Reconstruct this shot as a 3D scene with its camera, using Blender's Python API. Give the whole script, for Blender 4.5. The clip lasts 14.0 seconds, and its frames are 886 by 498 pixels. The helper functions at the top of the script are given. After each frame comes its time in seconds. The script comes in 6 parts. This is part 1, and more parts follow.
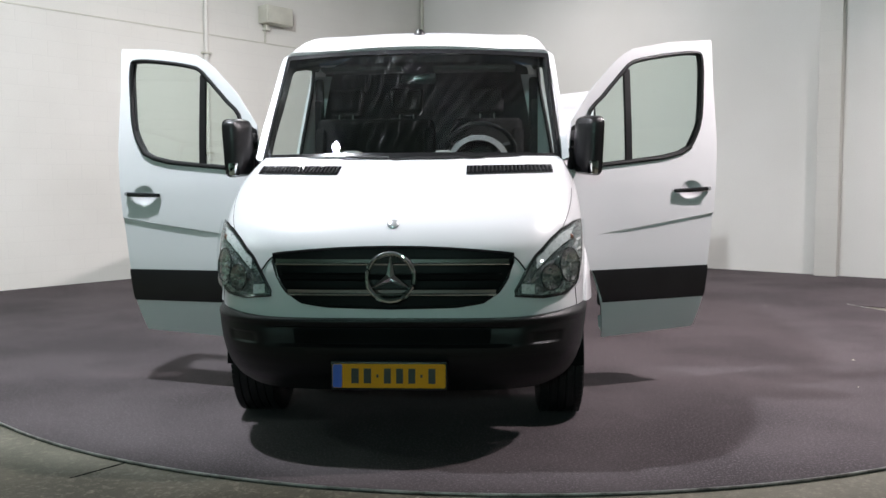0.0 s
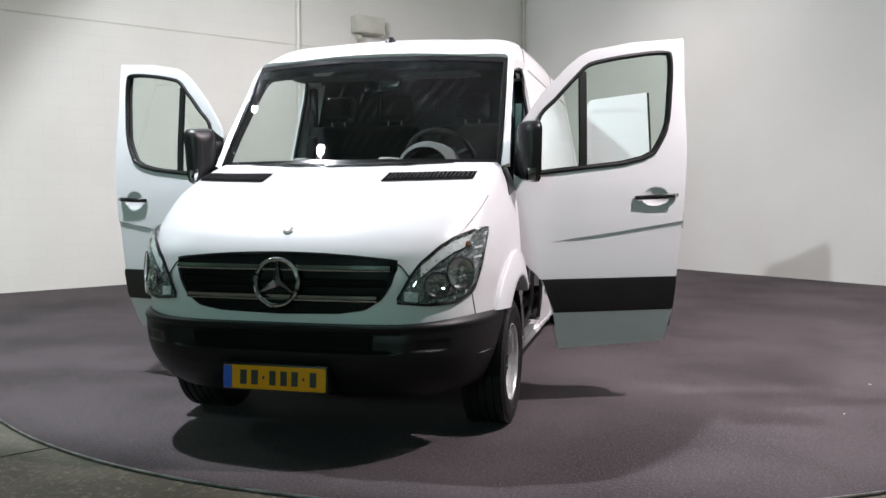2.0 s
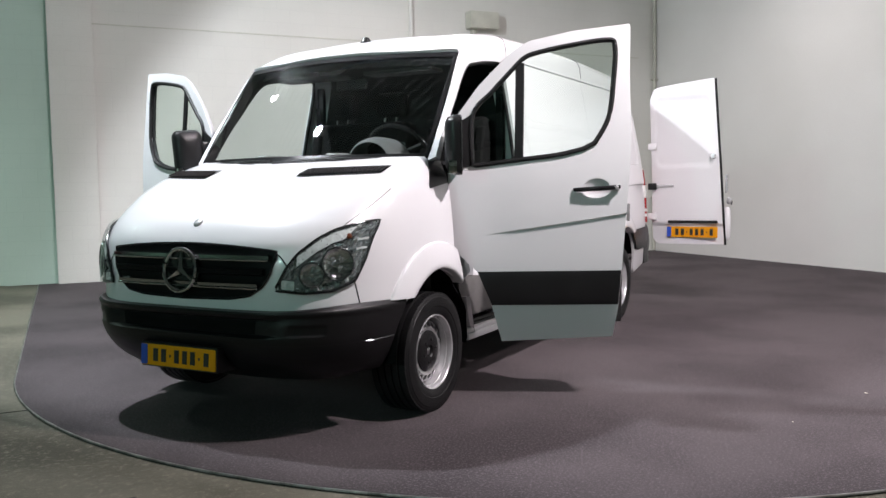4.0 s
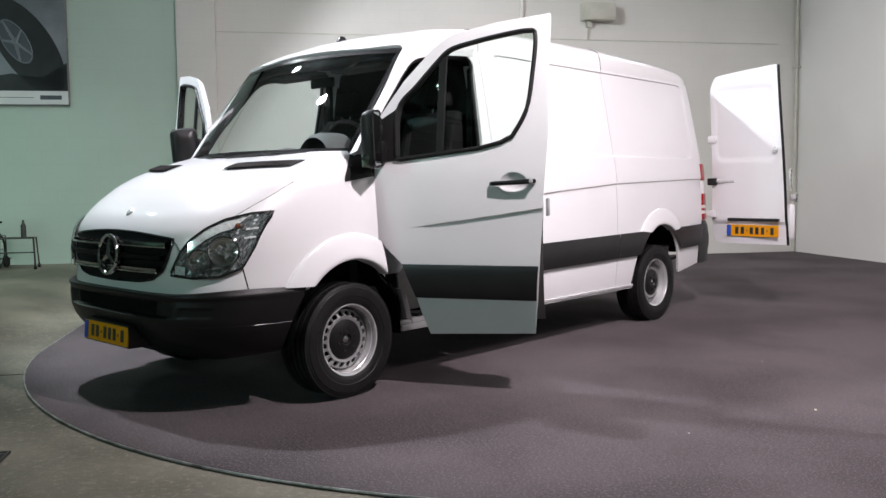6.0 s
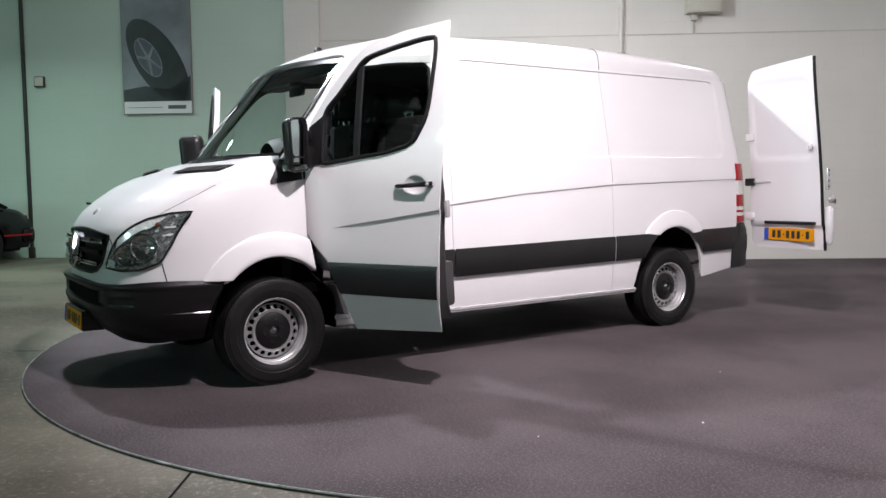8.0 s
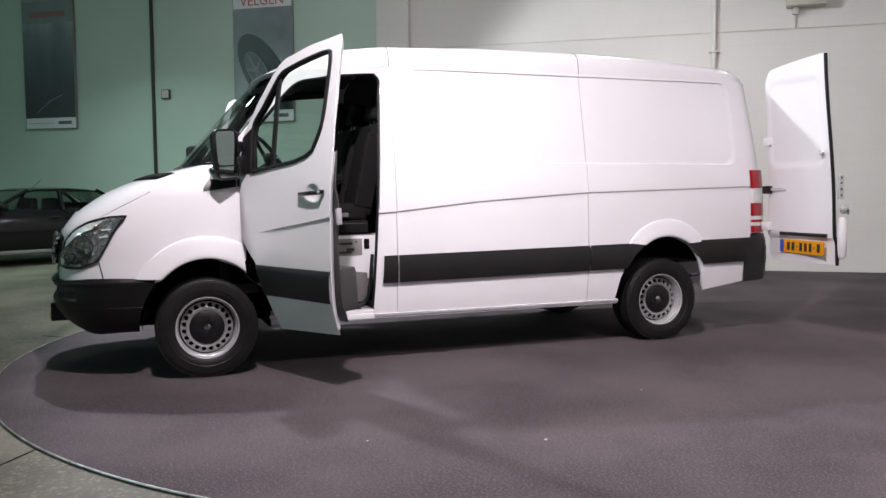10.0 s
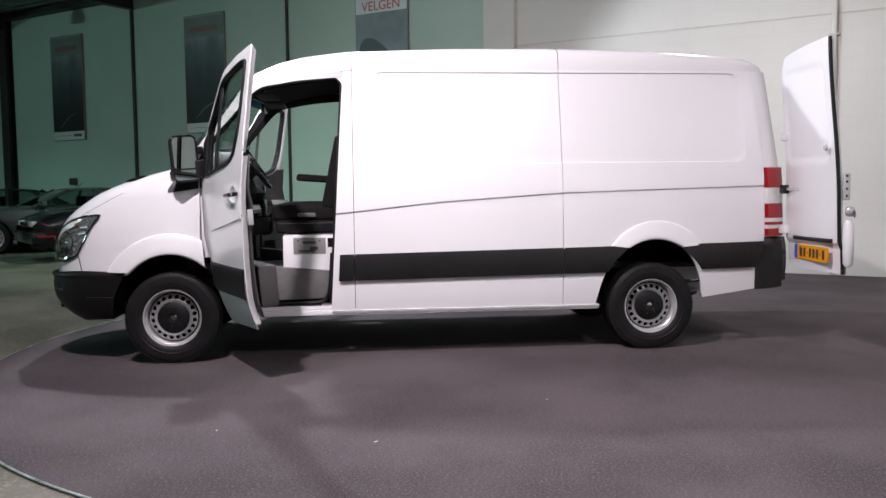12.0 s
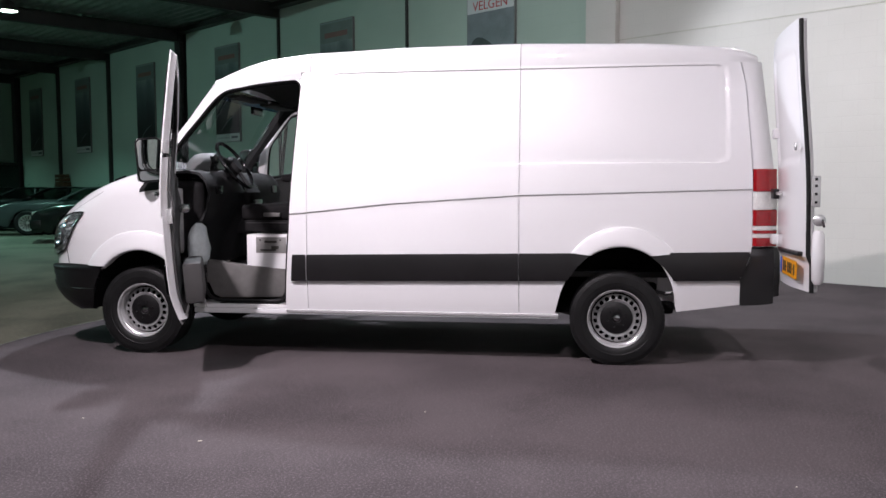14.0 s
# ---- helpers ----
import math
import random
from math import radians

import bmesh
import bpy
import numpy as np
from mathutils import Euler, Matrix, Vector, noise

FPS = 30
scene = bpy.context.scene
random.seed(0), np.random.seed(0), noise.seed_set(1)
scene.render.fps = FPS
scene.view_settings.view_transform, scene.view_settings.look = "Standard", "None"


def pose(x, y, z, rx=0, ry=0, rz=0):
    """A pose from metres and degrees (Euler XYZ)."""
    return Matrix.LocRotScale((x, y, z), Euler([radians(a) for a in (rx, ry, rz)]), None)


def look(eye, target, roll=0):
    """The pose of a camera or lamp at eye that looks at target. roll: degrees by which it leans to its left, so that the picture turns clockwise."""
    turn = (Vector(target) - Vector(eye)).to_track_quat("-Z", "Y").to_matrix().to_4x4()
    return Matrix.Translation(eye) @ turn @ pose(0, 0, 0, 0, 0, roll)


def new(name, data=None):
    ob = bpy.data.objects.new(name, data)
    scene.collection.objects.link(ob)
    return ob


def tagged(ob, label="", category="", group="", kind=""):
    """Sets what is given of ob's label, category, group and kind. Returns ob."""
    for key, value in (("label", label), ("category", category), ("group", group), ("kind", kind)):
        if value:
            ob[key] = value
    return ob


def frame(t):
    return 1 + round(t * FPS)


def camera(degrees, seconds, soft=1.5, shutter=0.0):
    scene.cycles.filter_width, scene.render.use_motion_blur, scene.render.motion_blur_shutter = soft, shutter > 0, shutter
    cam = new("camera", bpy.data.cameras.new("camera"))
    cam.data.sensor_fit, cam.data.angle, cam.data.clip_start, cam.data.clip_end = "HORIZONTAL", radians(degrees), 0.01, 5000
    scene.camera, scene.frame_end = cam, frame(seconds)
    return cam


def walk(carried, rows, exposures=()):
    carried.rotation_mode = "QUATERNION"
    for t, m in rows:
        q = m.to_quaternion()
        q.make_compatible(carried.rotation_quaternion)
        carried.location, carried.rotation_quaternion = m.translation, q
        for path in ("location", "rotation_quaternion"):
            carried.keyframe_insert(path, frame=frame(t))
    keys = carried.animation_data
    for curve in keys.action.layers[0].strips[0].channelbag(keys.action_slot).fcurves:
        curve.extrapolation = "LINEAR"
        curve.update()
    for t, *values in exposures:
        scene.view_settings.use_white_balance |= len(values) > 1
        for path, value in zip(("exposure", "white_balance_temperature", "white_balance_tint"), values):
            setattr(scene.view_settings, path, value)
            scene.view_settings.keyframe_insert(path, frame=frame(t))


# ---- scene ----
cam = camera(55.2, 14.0)
PATH = [
    (0, (0.446, -4.826, 1.279), (0.34, -2.834, 1.133), -0.3),
    (0.5, (0.724, -4.83, 1.28), (0.535, -2.844, 1.14), -0.3),
    (1, (1.033, -4.788, 1.287), (0.753, -2.813, 1.149), -0.2),
    (1.5, (1.38, -4.728, 1.292), (0.997, -2.769, 1.154), -0.3),
    (2, (1.727, -4.635, 1.291), (1.238, -2.7, 1.155), -0.2),
    (2.5, (2.093, -4.503, 1.3), (1.483, -2.604, 1.16), -0.3),
    (3, (2.475, -4.428, 1.301), (1.754, -2.568, 1.154), -0.5),
    (5.5, (4.356, -3.525, 1.241), (3.098, -1.977, 1.095), -0.7),
    (6, (4.685, -3.266, 1.247), (3.338, -1.795, 1.095), -0.6),
    (6.5, (5.032, -3.017, 1.248), (3.601, -1.628, 1.096), -0.7),
    (7, (5.344, -2.721, 1.25), (3.834, -1.419, 1.098), -0.6),
    (7.5, (5.658, -2.42, 1.249), (4.074, -1.208, 1.098), -0.5),
    (8, (5.955, -2.093, 1.251), (4.302, -0.978, 1.101), -0.7),
    (10.5, (7.067, -0.087, 1.276), (5.163, 0.508, 1.135), -0.2),
    (11, (7.237, 0.396, 1.281), (5.297, 0.863, 1.137), -0.1),
    (11.5, (7.325, 0.872, 1.302), (5.359, 1.21, 1.152), -0.4),
    (12, (7.366, 1.354, 1.298), (5.383, 1.562, 1.15), -0.6),
    (12.5, (7.376, 1.871, 1.3), (5.383, 1.946, 1.154), -0.5),
    (13, (7.338, 2.371, 1.295), (5.344, 2.322, 1.151), -0.4),
    (13.5, (7.283, 2.842, 1.303), (5.295, 2.675, 1.157), -0.2),
    (14, (7.166, 3.31, 1.301), (5.193, 3.02, 1.155), -0.2),
]
walk(cam, [(t, look(eye, target, roll)) for t, eye, target, roll in PATH],
     [(0.0, 0.08, 6500, 9.0), (3.0, 0.05, 6500, 9.5), (6.0, 0.02, 6500, 10.5), (8.0, 0.0, 6500, 11.0), (11.0, -0.12, 6450, 12.5), (14.0, -0.06, 6350, 13.0)])

# ---- room axes: a runs along the long wall away from the corner, b along the end wall ----
CORNER = Vector((-1.08, 11.66, 0.0))
A_DIR = Vector((-0.598, -0.801, 0.0))
B_DIR = Vector((0.801, -0.598, 0.0))
ROOM = Matrix(((A_DIR.x, B_DIR.x, 0, CORNER.x), (A_DIR.y, B_DIR.y, 0, CORNER.y), (0, 0, 1, 0), (0, 0, 0, 1)))
A0, A1, B1, CEIL = -0.4, 44.0, 26.0, 5.6


def room(a, b, z=0.0):
    return ROOM @ Vector((a, b, z))


# ---- world and lamps ----
world = bpy.data.worlds.new("hall_dark")
scene.world = world
world.use_nodes = True
world.node_tree.nodes["Background"].inputs[0].default_value = (0.5, 0.6, 0.56, 1)
world.node_tree.nodes["Background"].inputs[1].default_value = 0.005


def lamp(name, at, watts, colour, size, target=None, spread=180):
    d = bpy.data.lights.new(name, "AREA")
    d.shape, d.size, d.energy, d.color, d.spread = "DISK", size, watts, colour, radians(spread)
    ob = new(name, d)
    ob.matrix_world = look(at, target or (at[0], at[1] + 0.001, 0))
    return ob


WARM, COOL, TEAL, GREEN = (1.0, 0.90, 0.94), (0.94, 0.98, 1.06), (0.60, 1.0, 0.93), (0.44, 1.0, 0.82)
PALE_GREEN = (0.74, 1.0, 0.90)
LAMPS = [  # place, watts, colour
    ((4.2, 0.0, 5.0), 225, WARM),
    ((6.2, 3.1, 5.1), 185, WARM),
    # unseen fill added to brighten the end wall
    ((1.2, 7.8, 5.1), 42, WARM),
    ((-2.2, 5.8, 5.2), 38, WARM),
    # unseen fill added far ahead, aimed at the van to tint its front teal
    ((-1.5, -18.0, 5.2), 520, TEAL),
    ((3.4, -8.0, 5.2), 16, TEAL),
    ((1.1, -9.6, 5.2), 16, TEAL),
    ((-6.77, -1.31, 5.2), 90, PALE_GREEN),
    ((-10.0, -8.75, 5.2), 85, GREEN),
    ((-14.2, -14.2, 5.2), 120, GREEN),
    ((-18.4, -19.8, 5.2), 100, GREEN),
]
FLOOD_AT, FLOOD_AIM = Vector((-2.0, -0.52, 4.98)), Vector((-0.20, 4.40, 0.90))
flood = bpy.data.lights.new("flood_light", "SPOT")
flood.energy, flood.color, flood.shadow_soft_size, flood.spot_size, flood.spot_blend = 1260, COOL, 0.09, radians(118), 0.22
new("flood_light", flood).matrix_world = look(FLOOD_AT + 0.06 * (FLOOD_AIM - FLOOD_AT).normalized(), FLOOD_AIM)
# first bulb unseen, added for glints on the deck; second placed from its reflection
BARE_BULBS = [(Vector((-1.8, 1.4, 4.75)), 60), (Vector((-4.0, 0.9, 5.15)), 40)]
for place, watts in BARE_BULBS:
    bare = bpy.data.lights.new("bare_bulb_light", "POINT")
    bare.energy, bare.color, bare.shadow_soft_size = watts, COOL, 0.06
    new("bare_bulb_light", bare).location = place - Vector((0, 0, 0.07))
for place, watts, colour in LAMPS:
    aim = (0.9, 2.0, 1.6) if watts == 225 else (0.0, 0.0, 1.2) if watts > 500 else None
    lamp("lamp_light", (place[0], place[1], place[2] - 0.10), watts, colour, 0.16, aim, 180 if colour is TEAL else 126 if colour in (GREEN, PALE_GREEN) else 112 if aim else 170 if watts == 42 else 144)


# ---- materials ----
def mat(name, colour, rough=0.5, metal=0.0, vary=0.08, scale=6.0, bump=0.0, bump_scale=120.0, coat=0.0, tint=None, spec=0.5):
    m = bpy.data.materials.new(name)
    m.use_nodes = True
    n, l = m.node_tree.nodes, m.node_tree.links
    p = n["Principled BSDF"]
    p.inputs["Roughness"].default_value, p.inputs["Metallic"].default_value = rough, metal
    p.inputs["Specular IOR Level"].default_value = spec
    p.inputs["Coat Weight"].default_value, p.inputs["Coat Roughness"].default_value = coat, 0.04
    co = n.new("ShaderNodeTexCoord")
    big, fine = n.new("ShaderNodeTexNoise"), n.new("ShaderNodeTexNoise")
    big.inputs["Scale"].default_value, big.inputs["Detail"].default_value = scale, 6
    fine.inputs["Scale"].default_value, fine.inputs["Detail"].default_value = bump_scale, 3
    mix, add = n.new("ShaderNodeMix"), n.new("ShaderNodeMath")
    mix.data_type = "RGBA"
    add.operation = "MULTIPLY_ADD"
    l.new(co.outputs["Object"], big.inputs["Vector"])
    l.new(co.outputs["Object"], fine.inputs["Vector"])
    l.new(fine.outputs["Fac"], add.inputs[0])
    add.inputs[1].default_value = 0.35
    l.new(big.outputs["Fac"], add.inputs[2])
    ramp = n.new("ShaderNodeMapRange")
    ramp.inputs[1].default_value, ramp.inputs[2].default_value = 0.45, 0.9
    l.new(add.outputs[0], ramp.inputs[0])
    l.new(ramp.outputs[0], mix.inputs[0])
    other = tint or tuple(c * (1 - 2 * vary) for c in colour)
    mix.inputs[6].default_value, mix.inputs[7].default_value = (*colour, 1), (*other, 1)
    l.new(mix.outputs[2], p.inputs["Base Color"])
    if bump:
        b = n.new("ShaderNodeBump")
        b.inputs["Strength"].default_value, b.inputs["Distance"].default_value = bump, 0.004
        l.new(fine.outputs["Fac"], b.inputs["Height"])
        l.new(b.outputs["Normal"], p.inputs["Normal"])
    return m


def glass(name, colour, rough=0.0, clear=0.9):
    m = bpy.data.materials.new(name)
    m.use_nodes = True
    n, l = m.node_tree.nodes, m.node_tree.links
    out = n["Material Output"]
    n.remove(n["Principled BSDF"])
    t, g, x, f = n.new("ShaderNodeBsdfTransparent"), n.new("ShaderNodeBsdfGlossy"), n.new("ShaderNodeMixShader"), n.new("ShaderNodeLayerWeight")
    p5, ad = n.new("ShaderNodeMath"), n.new("ShaderNodeMath")
    p5.operation, ad.operation = "POWER", "MULTIPLY_ADD"
    t.inputs[0].default_value = (*colour, 1)
    g.inputs["Roughness"].default_value = rough
    f.inputs[0].default_value, p5.inputs[1].default_value = 0.5, 5.0
    ad.inputs[1].default_value, ad.inputs[2].default_value = 0.91, 0.09
    l.new(f.outputs["Facing"], p5.inputs[0])
    l.new(p5.outputs[0], ad.inputs[0])
    l.new(ad.outputs[0], x.inputs[0])
    l.new(t.outputs[0], x.inputs[1])
    l.new(g.outputs[0], x.inputs[2])
    l.new(x.outputs[0], out.inputs[0])
    return m


def glow(name, colour, power):
    m = bpy.data.materials.new(name)
    m.use_nodes = True
    p = m.node_tree.nodes["Principled BSDF"]
    p.inputs["Base Color"].default_value = (*colour, 1)
    p.inputs["Emission Color"].default_value, p.inputs["Emission Strength"].default_value = (*colour, 1), power
    return m


def wall_material(name, colour, tint, block=(0.40, 0.20), turn=0):
    """Painted block wall: faint courses in relief, roller texture, stains."""
    m = mat(name, colour, 0.75, 0, 0.05, 0.5, 0.0, 60, tint=tint)
    n, l = m.node_tree.nodes, m.node_tree.links
    p = n["Principled BSDF"]
    co, mp, br, bp, ns = n.new("ShaderNodeTexCoord"), n.new("ShaderNodeMapping"), n.new("ShaderNodeTexBrick"), n.new("ShaderNodeBump"), n.new("ShaderNodeBump")
    mp.inputs["Rotation"].default_value = (radians(90), 0, radians(turn))
    br.inputs["Scale"].default_value = 1.0
    br.inputs["Brick Width"].default_value, br.inputs["Row Height"].default_value = block
    br.inputs["Mortar Size"].default_value, br.inputs["Mortar Smooth"].default_value = 0.006, 0.8
    br.inputs["Color1"].default_value, br.inputs["Color2"].default_value = (1, 1, 1, 1), (0.80, 0.80, 0.80, 1)
    br.inputs["Mortar"].default_value = (0, 0, 0, 1)
    l.new(co.outputs["Object"], mp.inputs[0])
    l.new(mp.outputs[0], br.inputs["Vector"])
    bp.inputs["Strength"].default_value, bp.inputs["Distance"].default_value = 0.22, 0.004
    tone = n.new("ShaderNodeMix")
    tone.data_type, tone.blend_type = "RGBA", "MULTIPLY"
    tone.inputs[0].default_value = 1.0
    soft = n.new("ShaderNodeMapRange")
    soft.inputs[3].default_value = 0.955
    l.new(br.outputs["Color"], soft.inputs[0])
    l.new(p.inputs["Base Color"].links[0].from_socket, tone.inputs[6])
    l.new(soft.outputs[0], tone.inputs[7])
    l.new(tone.outputs[2], p.inputs["Base Color"])
    l.new(br.outputs["Color"], bp.inputs["Height"])
    fine = n.new("ShaderNodeTexNoise")
    fine.inputs["Scale"].default_value, fine.inputs["Detail"].default_value = 90, 4
    l.new(co.outputs["Object"], fine.inputs["Vector"])
    ns.inputs["Strength"].default_value, ns.inputs["Distance"].default_value = 0.25, 0.003
    l.new(fine.outputs["Fac"], ns.inputs["Height"])
    l.new(bp.outputs["Normal"], ns.inputs["Normal"])
    l.new(ns.outputs["Normal"], p.inputs["Normal"])
    return m


def speckle_material(name, base, light, dark, rough, speck, bump):
    """Short-pile carpet or concrete: large soft stains over fine speckle."""
    m = mat(name, base, rough, 0, 0.1, 0.9, bump, 260, tint=dark, spec=0.3)
    n, l = m.node_tree.nodes, m.node_tree.links
    p = n["Principled BSDF"]
    stains = next(q for q in n if q.type == "MAP_RANGE")
    stains.inputs[1].default_value, stains.inputs[2].default_value = 0.58, 0.80
    old = p.inputs["Base Color"].links[0].from_socket
    co, vo, mr, mx = n.new("ShaderNodeTexCoord"), n.new("ShaderNodeTexNoise"), n.new("ShaderNodeMapRange"), n.new("ShaderNodeMix")
    vo.inputs["Scale"].default_value, vo.inputs["Detail"].default_value, vo.inputs["Roughness"].default_value = speck, 4, 0.8
    mr.inputs[1].default_value, mr.inputs[2].default_value = 0.52, 0.72
    mx.data_type = "RGBA"
    l.new(co.outputs["Object"], vo.inputs["Vector"])
    l.new(vo.outputs["Fac"], mr.inputs[0])
    l.new(mr.outputs[0], mx.inputs[0])
    l.new(old, mx.inputs[6])
    mx.inputs[7].default_value = (*light, 1)
    l.new(mx.outputs[2], p.inputs["Base Color"])
    return m


PAINT = mat("white_paint", (0.70, 0.697, 0.71), 0.32, 0, 0.015, 2.0, 0.0, coat=0.6)
PLASTIC = mat("grained_black_plastic", (0.011, 0.0105, 0.0115), 0.34, 0, 0.2, 5, 0.15, 500, spec=0.45)
GLOSS_BLACK = mat("gloss_black", (0.012, 0.012, 0.013), 0.16, 0, 0.1, 5)
DARK = mat("dark_void", (0.007, 0.007, 0.0075), 0.9, 0, 0.2, 5, spec=0.08)
BUMPER = mat("black_bumper_plastic", (0.0065, 0.006, 0.0068), 0.42, 0, 0.2, 5, 0.15, 500, spec=0.32)
RUBBER = mat("tyre_rubber", (0.012, 0.012, 0.0125), 0.5, 0, 0.25, 9, 0.3, 220, spec=0.22)
DISC = mat("dulled_silver_disc", (0.33, 0.33, 0.335), 0.36, 0.35, 0.18, 9, 0.15, 200)
STEEL = mat("silver_wheel_paint", (0.68, 0.68, 0.69), 0.24, 0.55, 0.10, 14, 0.1, 300)
CHROME = mat("chrome", (0.82, 0.83, 0.84), 0.08, 1.0, 0.02, 5)
SATIN = mat("satin_chrome_bar", (0.42, 0.43, 0.44), 0.12, 1.0, 0.05, 5)
TRIM = mat("grey_cab_trim", (0.062, 0.060, 0.060), 0.7, 0, 0.12, 6, 0.2, 400, spec=0.15)
TRIM_DARK = mat("charcoal_cab_trim", (0.026, 0.026, 0.027), 0.7, 0, 0.12, 6, 0.2, 400, spec=0.12)
SEAT = mat("charcoal_seat_cloth", (0.009, 0.0085, 0.009), 0.85, 0, 0.2, 22, 0.4, 600, spec=0.15)
# dark dash top coloured grey for the light and screen reflection on it
DASH_LIT = mat("lit_dashboard_top", (0.105, 0.108, 0.11), 0.6, 0, 0.12, 6, 0.2, 400, spec=0.3)
LINER = mat("grey_headliner", (0.055, 0.053, 0.051), 0.9, 0, 0.1, 8, 0.2, 500)
SILL_GREY = mat("grey_rubber_floor", (0.12, 0.115, 0.112), 0.75, 0, 0.15, 12, 0.2, 300)
GLASS = glass("green_tinted_glass", (0.80, 0.90, 0.85))
SCREEN_GLASS = glass("windscreen_glass", (0.72, 0.80, 0.77))
LENS = glass("clear_lamp_lens", (0.95, 0.97, 0.97))
MIRROR = mat("mirror_glass", (0.38, 0.40, 0.40), 0.02, 1.0, 0.0, 5)
RED = mat("red_lamp_lens", (0.30, 0.006, 0.010), 0.14, 0, 0.1, 30, coat=0.6)
WHITE_LENS = mat("white_lamp_lens", (0.70, 0.70, 0.68), 0.16, 0, 0.1, 30, coat=0.6)
AMBER = mat("amber_lamp_lens", (0.16, 0.045, 0.018), 0.15, 0, 0.1, 30, coat=0.5)
REFLECTOR = mat("lamp_reflector", (0.80, 0.83, 0.83), 0.07, 1.0, 0.25, 60)
FACET = mat("faceted_lamp_reflector", (0.80, 0.86, 0.87), 0.08, 0.85, 0.3, 60)
GRILLE_BLACK = mat("satin_black_grille", (0.007, 0.007, 0.0075), 0.4, 0, 0.1, 5, spec=0.08)
PALE_REFLECTOR = mat("pale_lamp_reflector", (0.86, 0.90, 0.89), 0.16, 0.25, 0.15, 60)
SMOKE = mat("smoked_lamp_body", (0.035, 0.042, 0.042), 0.18, 0.3, 0.3, 30)
PLATE = mat("yellow_plate", (0.74, 0.31, 0.004), 0.5, 0, 0.05, 20, spec=0.2)
PLATE_BLUE = mat("blue_plate_band", (0.03, 0.09, 0.50), 0.4, 0, 0.05, 20)
INK = mat("black_print", (0.025, 0.022, 0.018), 0.5, 0, 0.1, 30)
# one white paint in two tones: long wall darkened, end wall lightened for uneven light
WALL = wall_material("white_block_wall", (0.68, 0.665, 0.62), (0.60, 0.585, 0.54))
WALL_END = wall_material("white_block_end_wall", (0.77, 0.755, 0.72), (0.69, 0.675, 0.635), turn=90)
WALL_GREEN = wall_material("pale_green_block_wall", (0.46, 0.58, 0.50), (0.40, 0.51, 0.44))
CARPET = speckle_material("dark_grey_carpet", (0.076, 0.063, 0.067), (0.20, 0.172, 0.182), (0.044, 0.036, 0.039), 0.95, 75, 0.5)
CONCRETE = speckle_material("worn_concrete", (0.185, 0.172, 0.134), (0.27, 0.25, 0.20), (0.085, 0.080, 0.060), 0.6, 30, 0.25)
ALU = mat("aluminium_edge", (0.46, 0.46, 0.44), 0.45, 0.8, 0.15, 9, tint=(0.10, 0.10, 0.09))
ROOF_DECK = mat("corrugated_roof_deck", (0.50, 0.51, 0.52), 0.38, 0.9, 0.15, 3)
IRON = mat("dark_painted_steel", (0.030, 0.028, 0.026), 0.5, 0, 0.2, 6)
BULB = glow("lamp_disc", (1.0, 0.96, 0.93), 60)
BULB_GREEN = glow("lamp_disc_green", (0.75, 1.0, 0.86), 22)


# ---- mesh helpers ----
def part(name, bm, material, parent=None, label="", m=None, solid=0.0, sharp=0.6, offset=-1.0):
    bmesh.ops.remove_doubles(bm, verts=bm.verts, dist=0.00005)
    bmesh.ops.recalc_face_normals(bm, faces=bm.faces)
    for f in bm.faces:
        f.smooth = True
    for e in bm.edges:
        if len(e.link_faces) == 1 and solid or len(e.link_faces) == 2 and e.calc_face_angle(0) > sharp:
            e.smooth = False
    me = bpy.data.meshes.new(name)
    bm.to_mesh(me)
    bm.free()
    me.materials.append(material)
    ob = new(name, me)
    if parent:
        ob.parent = parent
    if m is not None:
        ob.matrix_basis = m
    if label:
        tagged(ob, label)
    if solid:
        md = ob.modifiers.new("thickness", "SOLIDIFY")
        md.thickness, md.offset = solid, offset
    return ob


def thing(name, label, category, group="", m=None, kind=""):
    ob = new(name)
    ob.empty_display_size = 0.2
    if m is not None:
        ob.matrix_basis = m
    return tagged(ob, label, category, group, kind)


def grid(rows, bm=None, close=False):
    bm = bm or bmesh.new()
    vs = [[bm.verts.new(p) for p in r] for r in rows]
    for r0, r1 in zip(vs, vs[1:]):
        n = len(r0)
        for j in range(n if close else n - 1):
            k = (j + 1) % n
            bm.faces.new((r0[j], r0[k], r1[k], r1[j]))
    return bm


def join(bm, other):
    me = bpy.data.meshes.new("tmp")
    other.to_mesh(me)
    other.free()
    bm.from_mesh(me)
    bpy.data.meshes.remove(me)
    return bm


def box(lo, hi, bevel=0.0, bm=None, m=None, seg=2):
    b = bmesh.new()
    c = [(p + q) / 2 for p, q in zip(lo, hi)]
    s = [abs(q - p) for p, q in zip(lo, hi)]
    bmesh.ops.create_cube(b, size=1, matrix=Matrix.LocRotScale(c, None, s))
    if bevel:
        bmesh.ops.bevel(b, geom=b.edges[:], offset=min(bevel, min(s) * 0.49), segments=seg, profile=0.6, affect="EDGES")
    if m is not None:
        b.transform(m)
    return join(bm, b) if bm else b


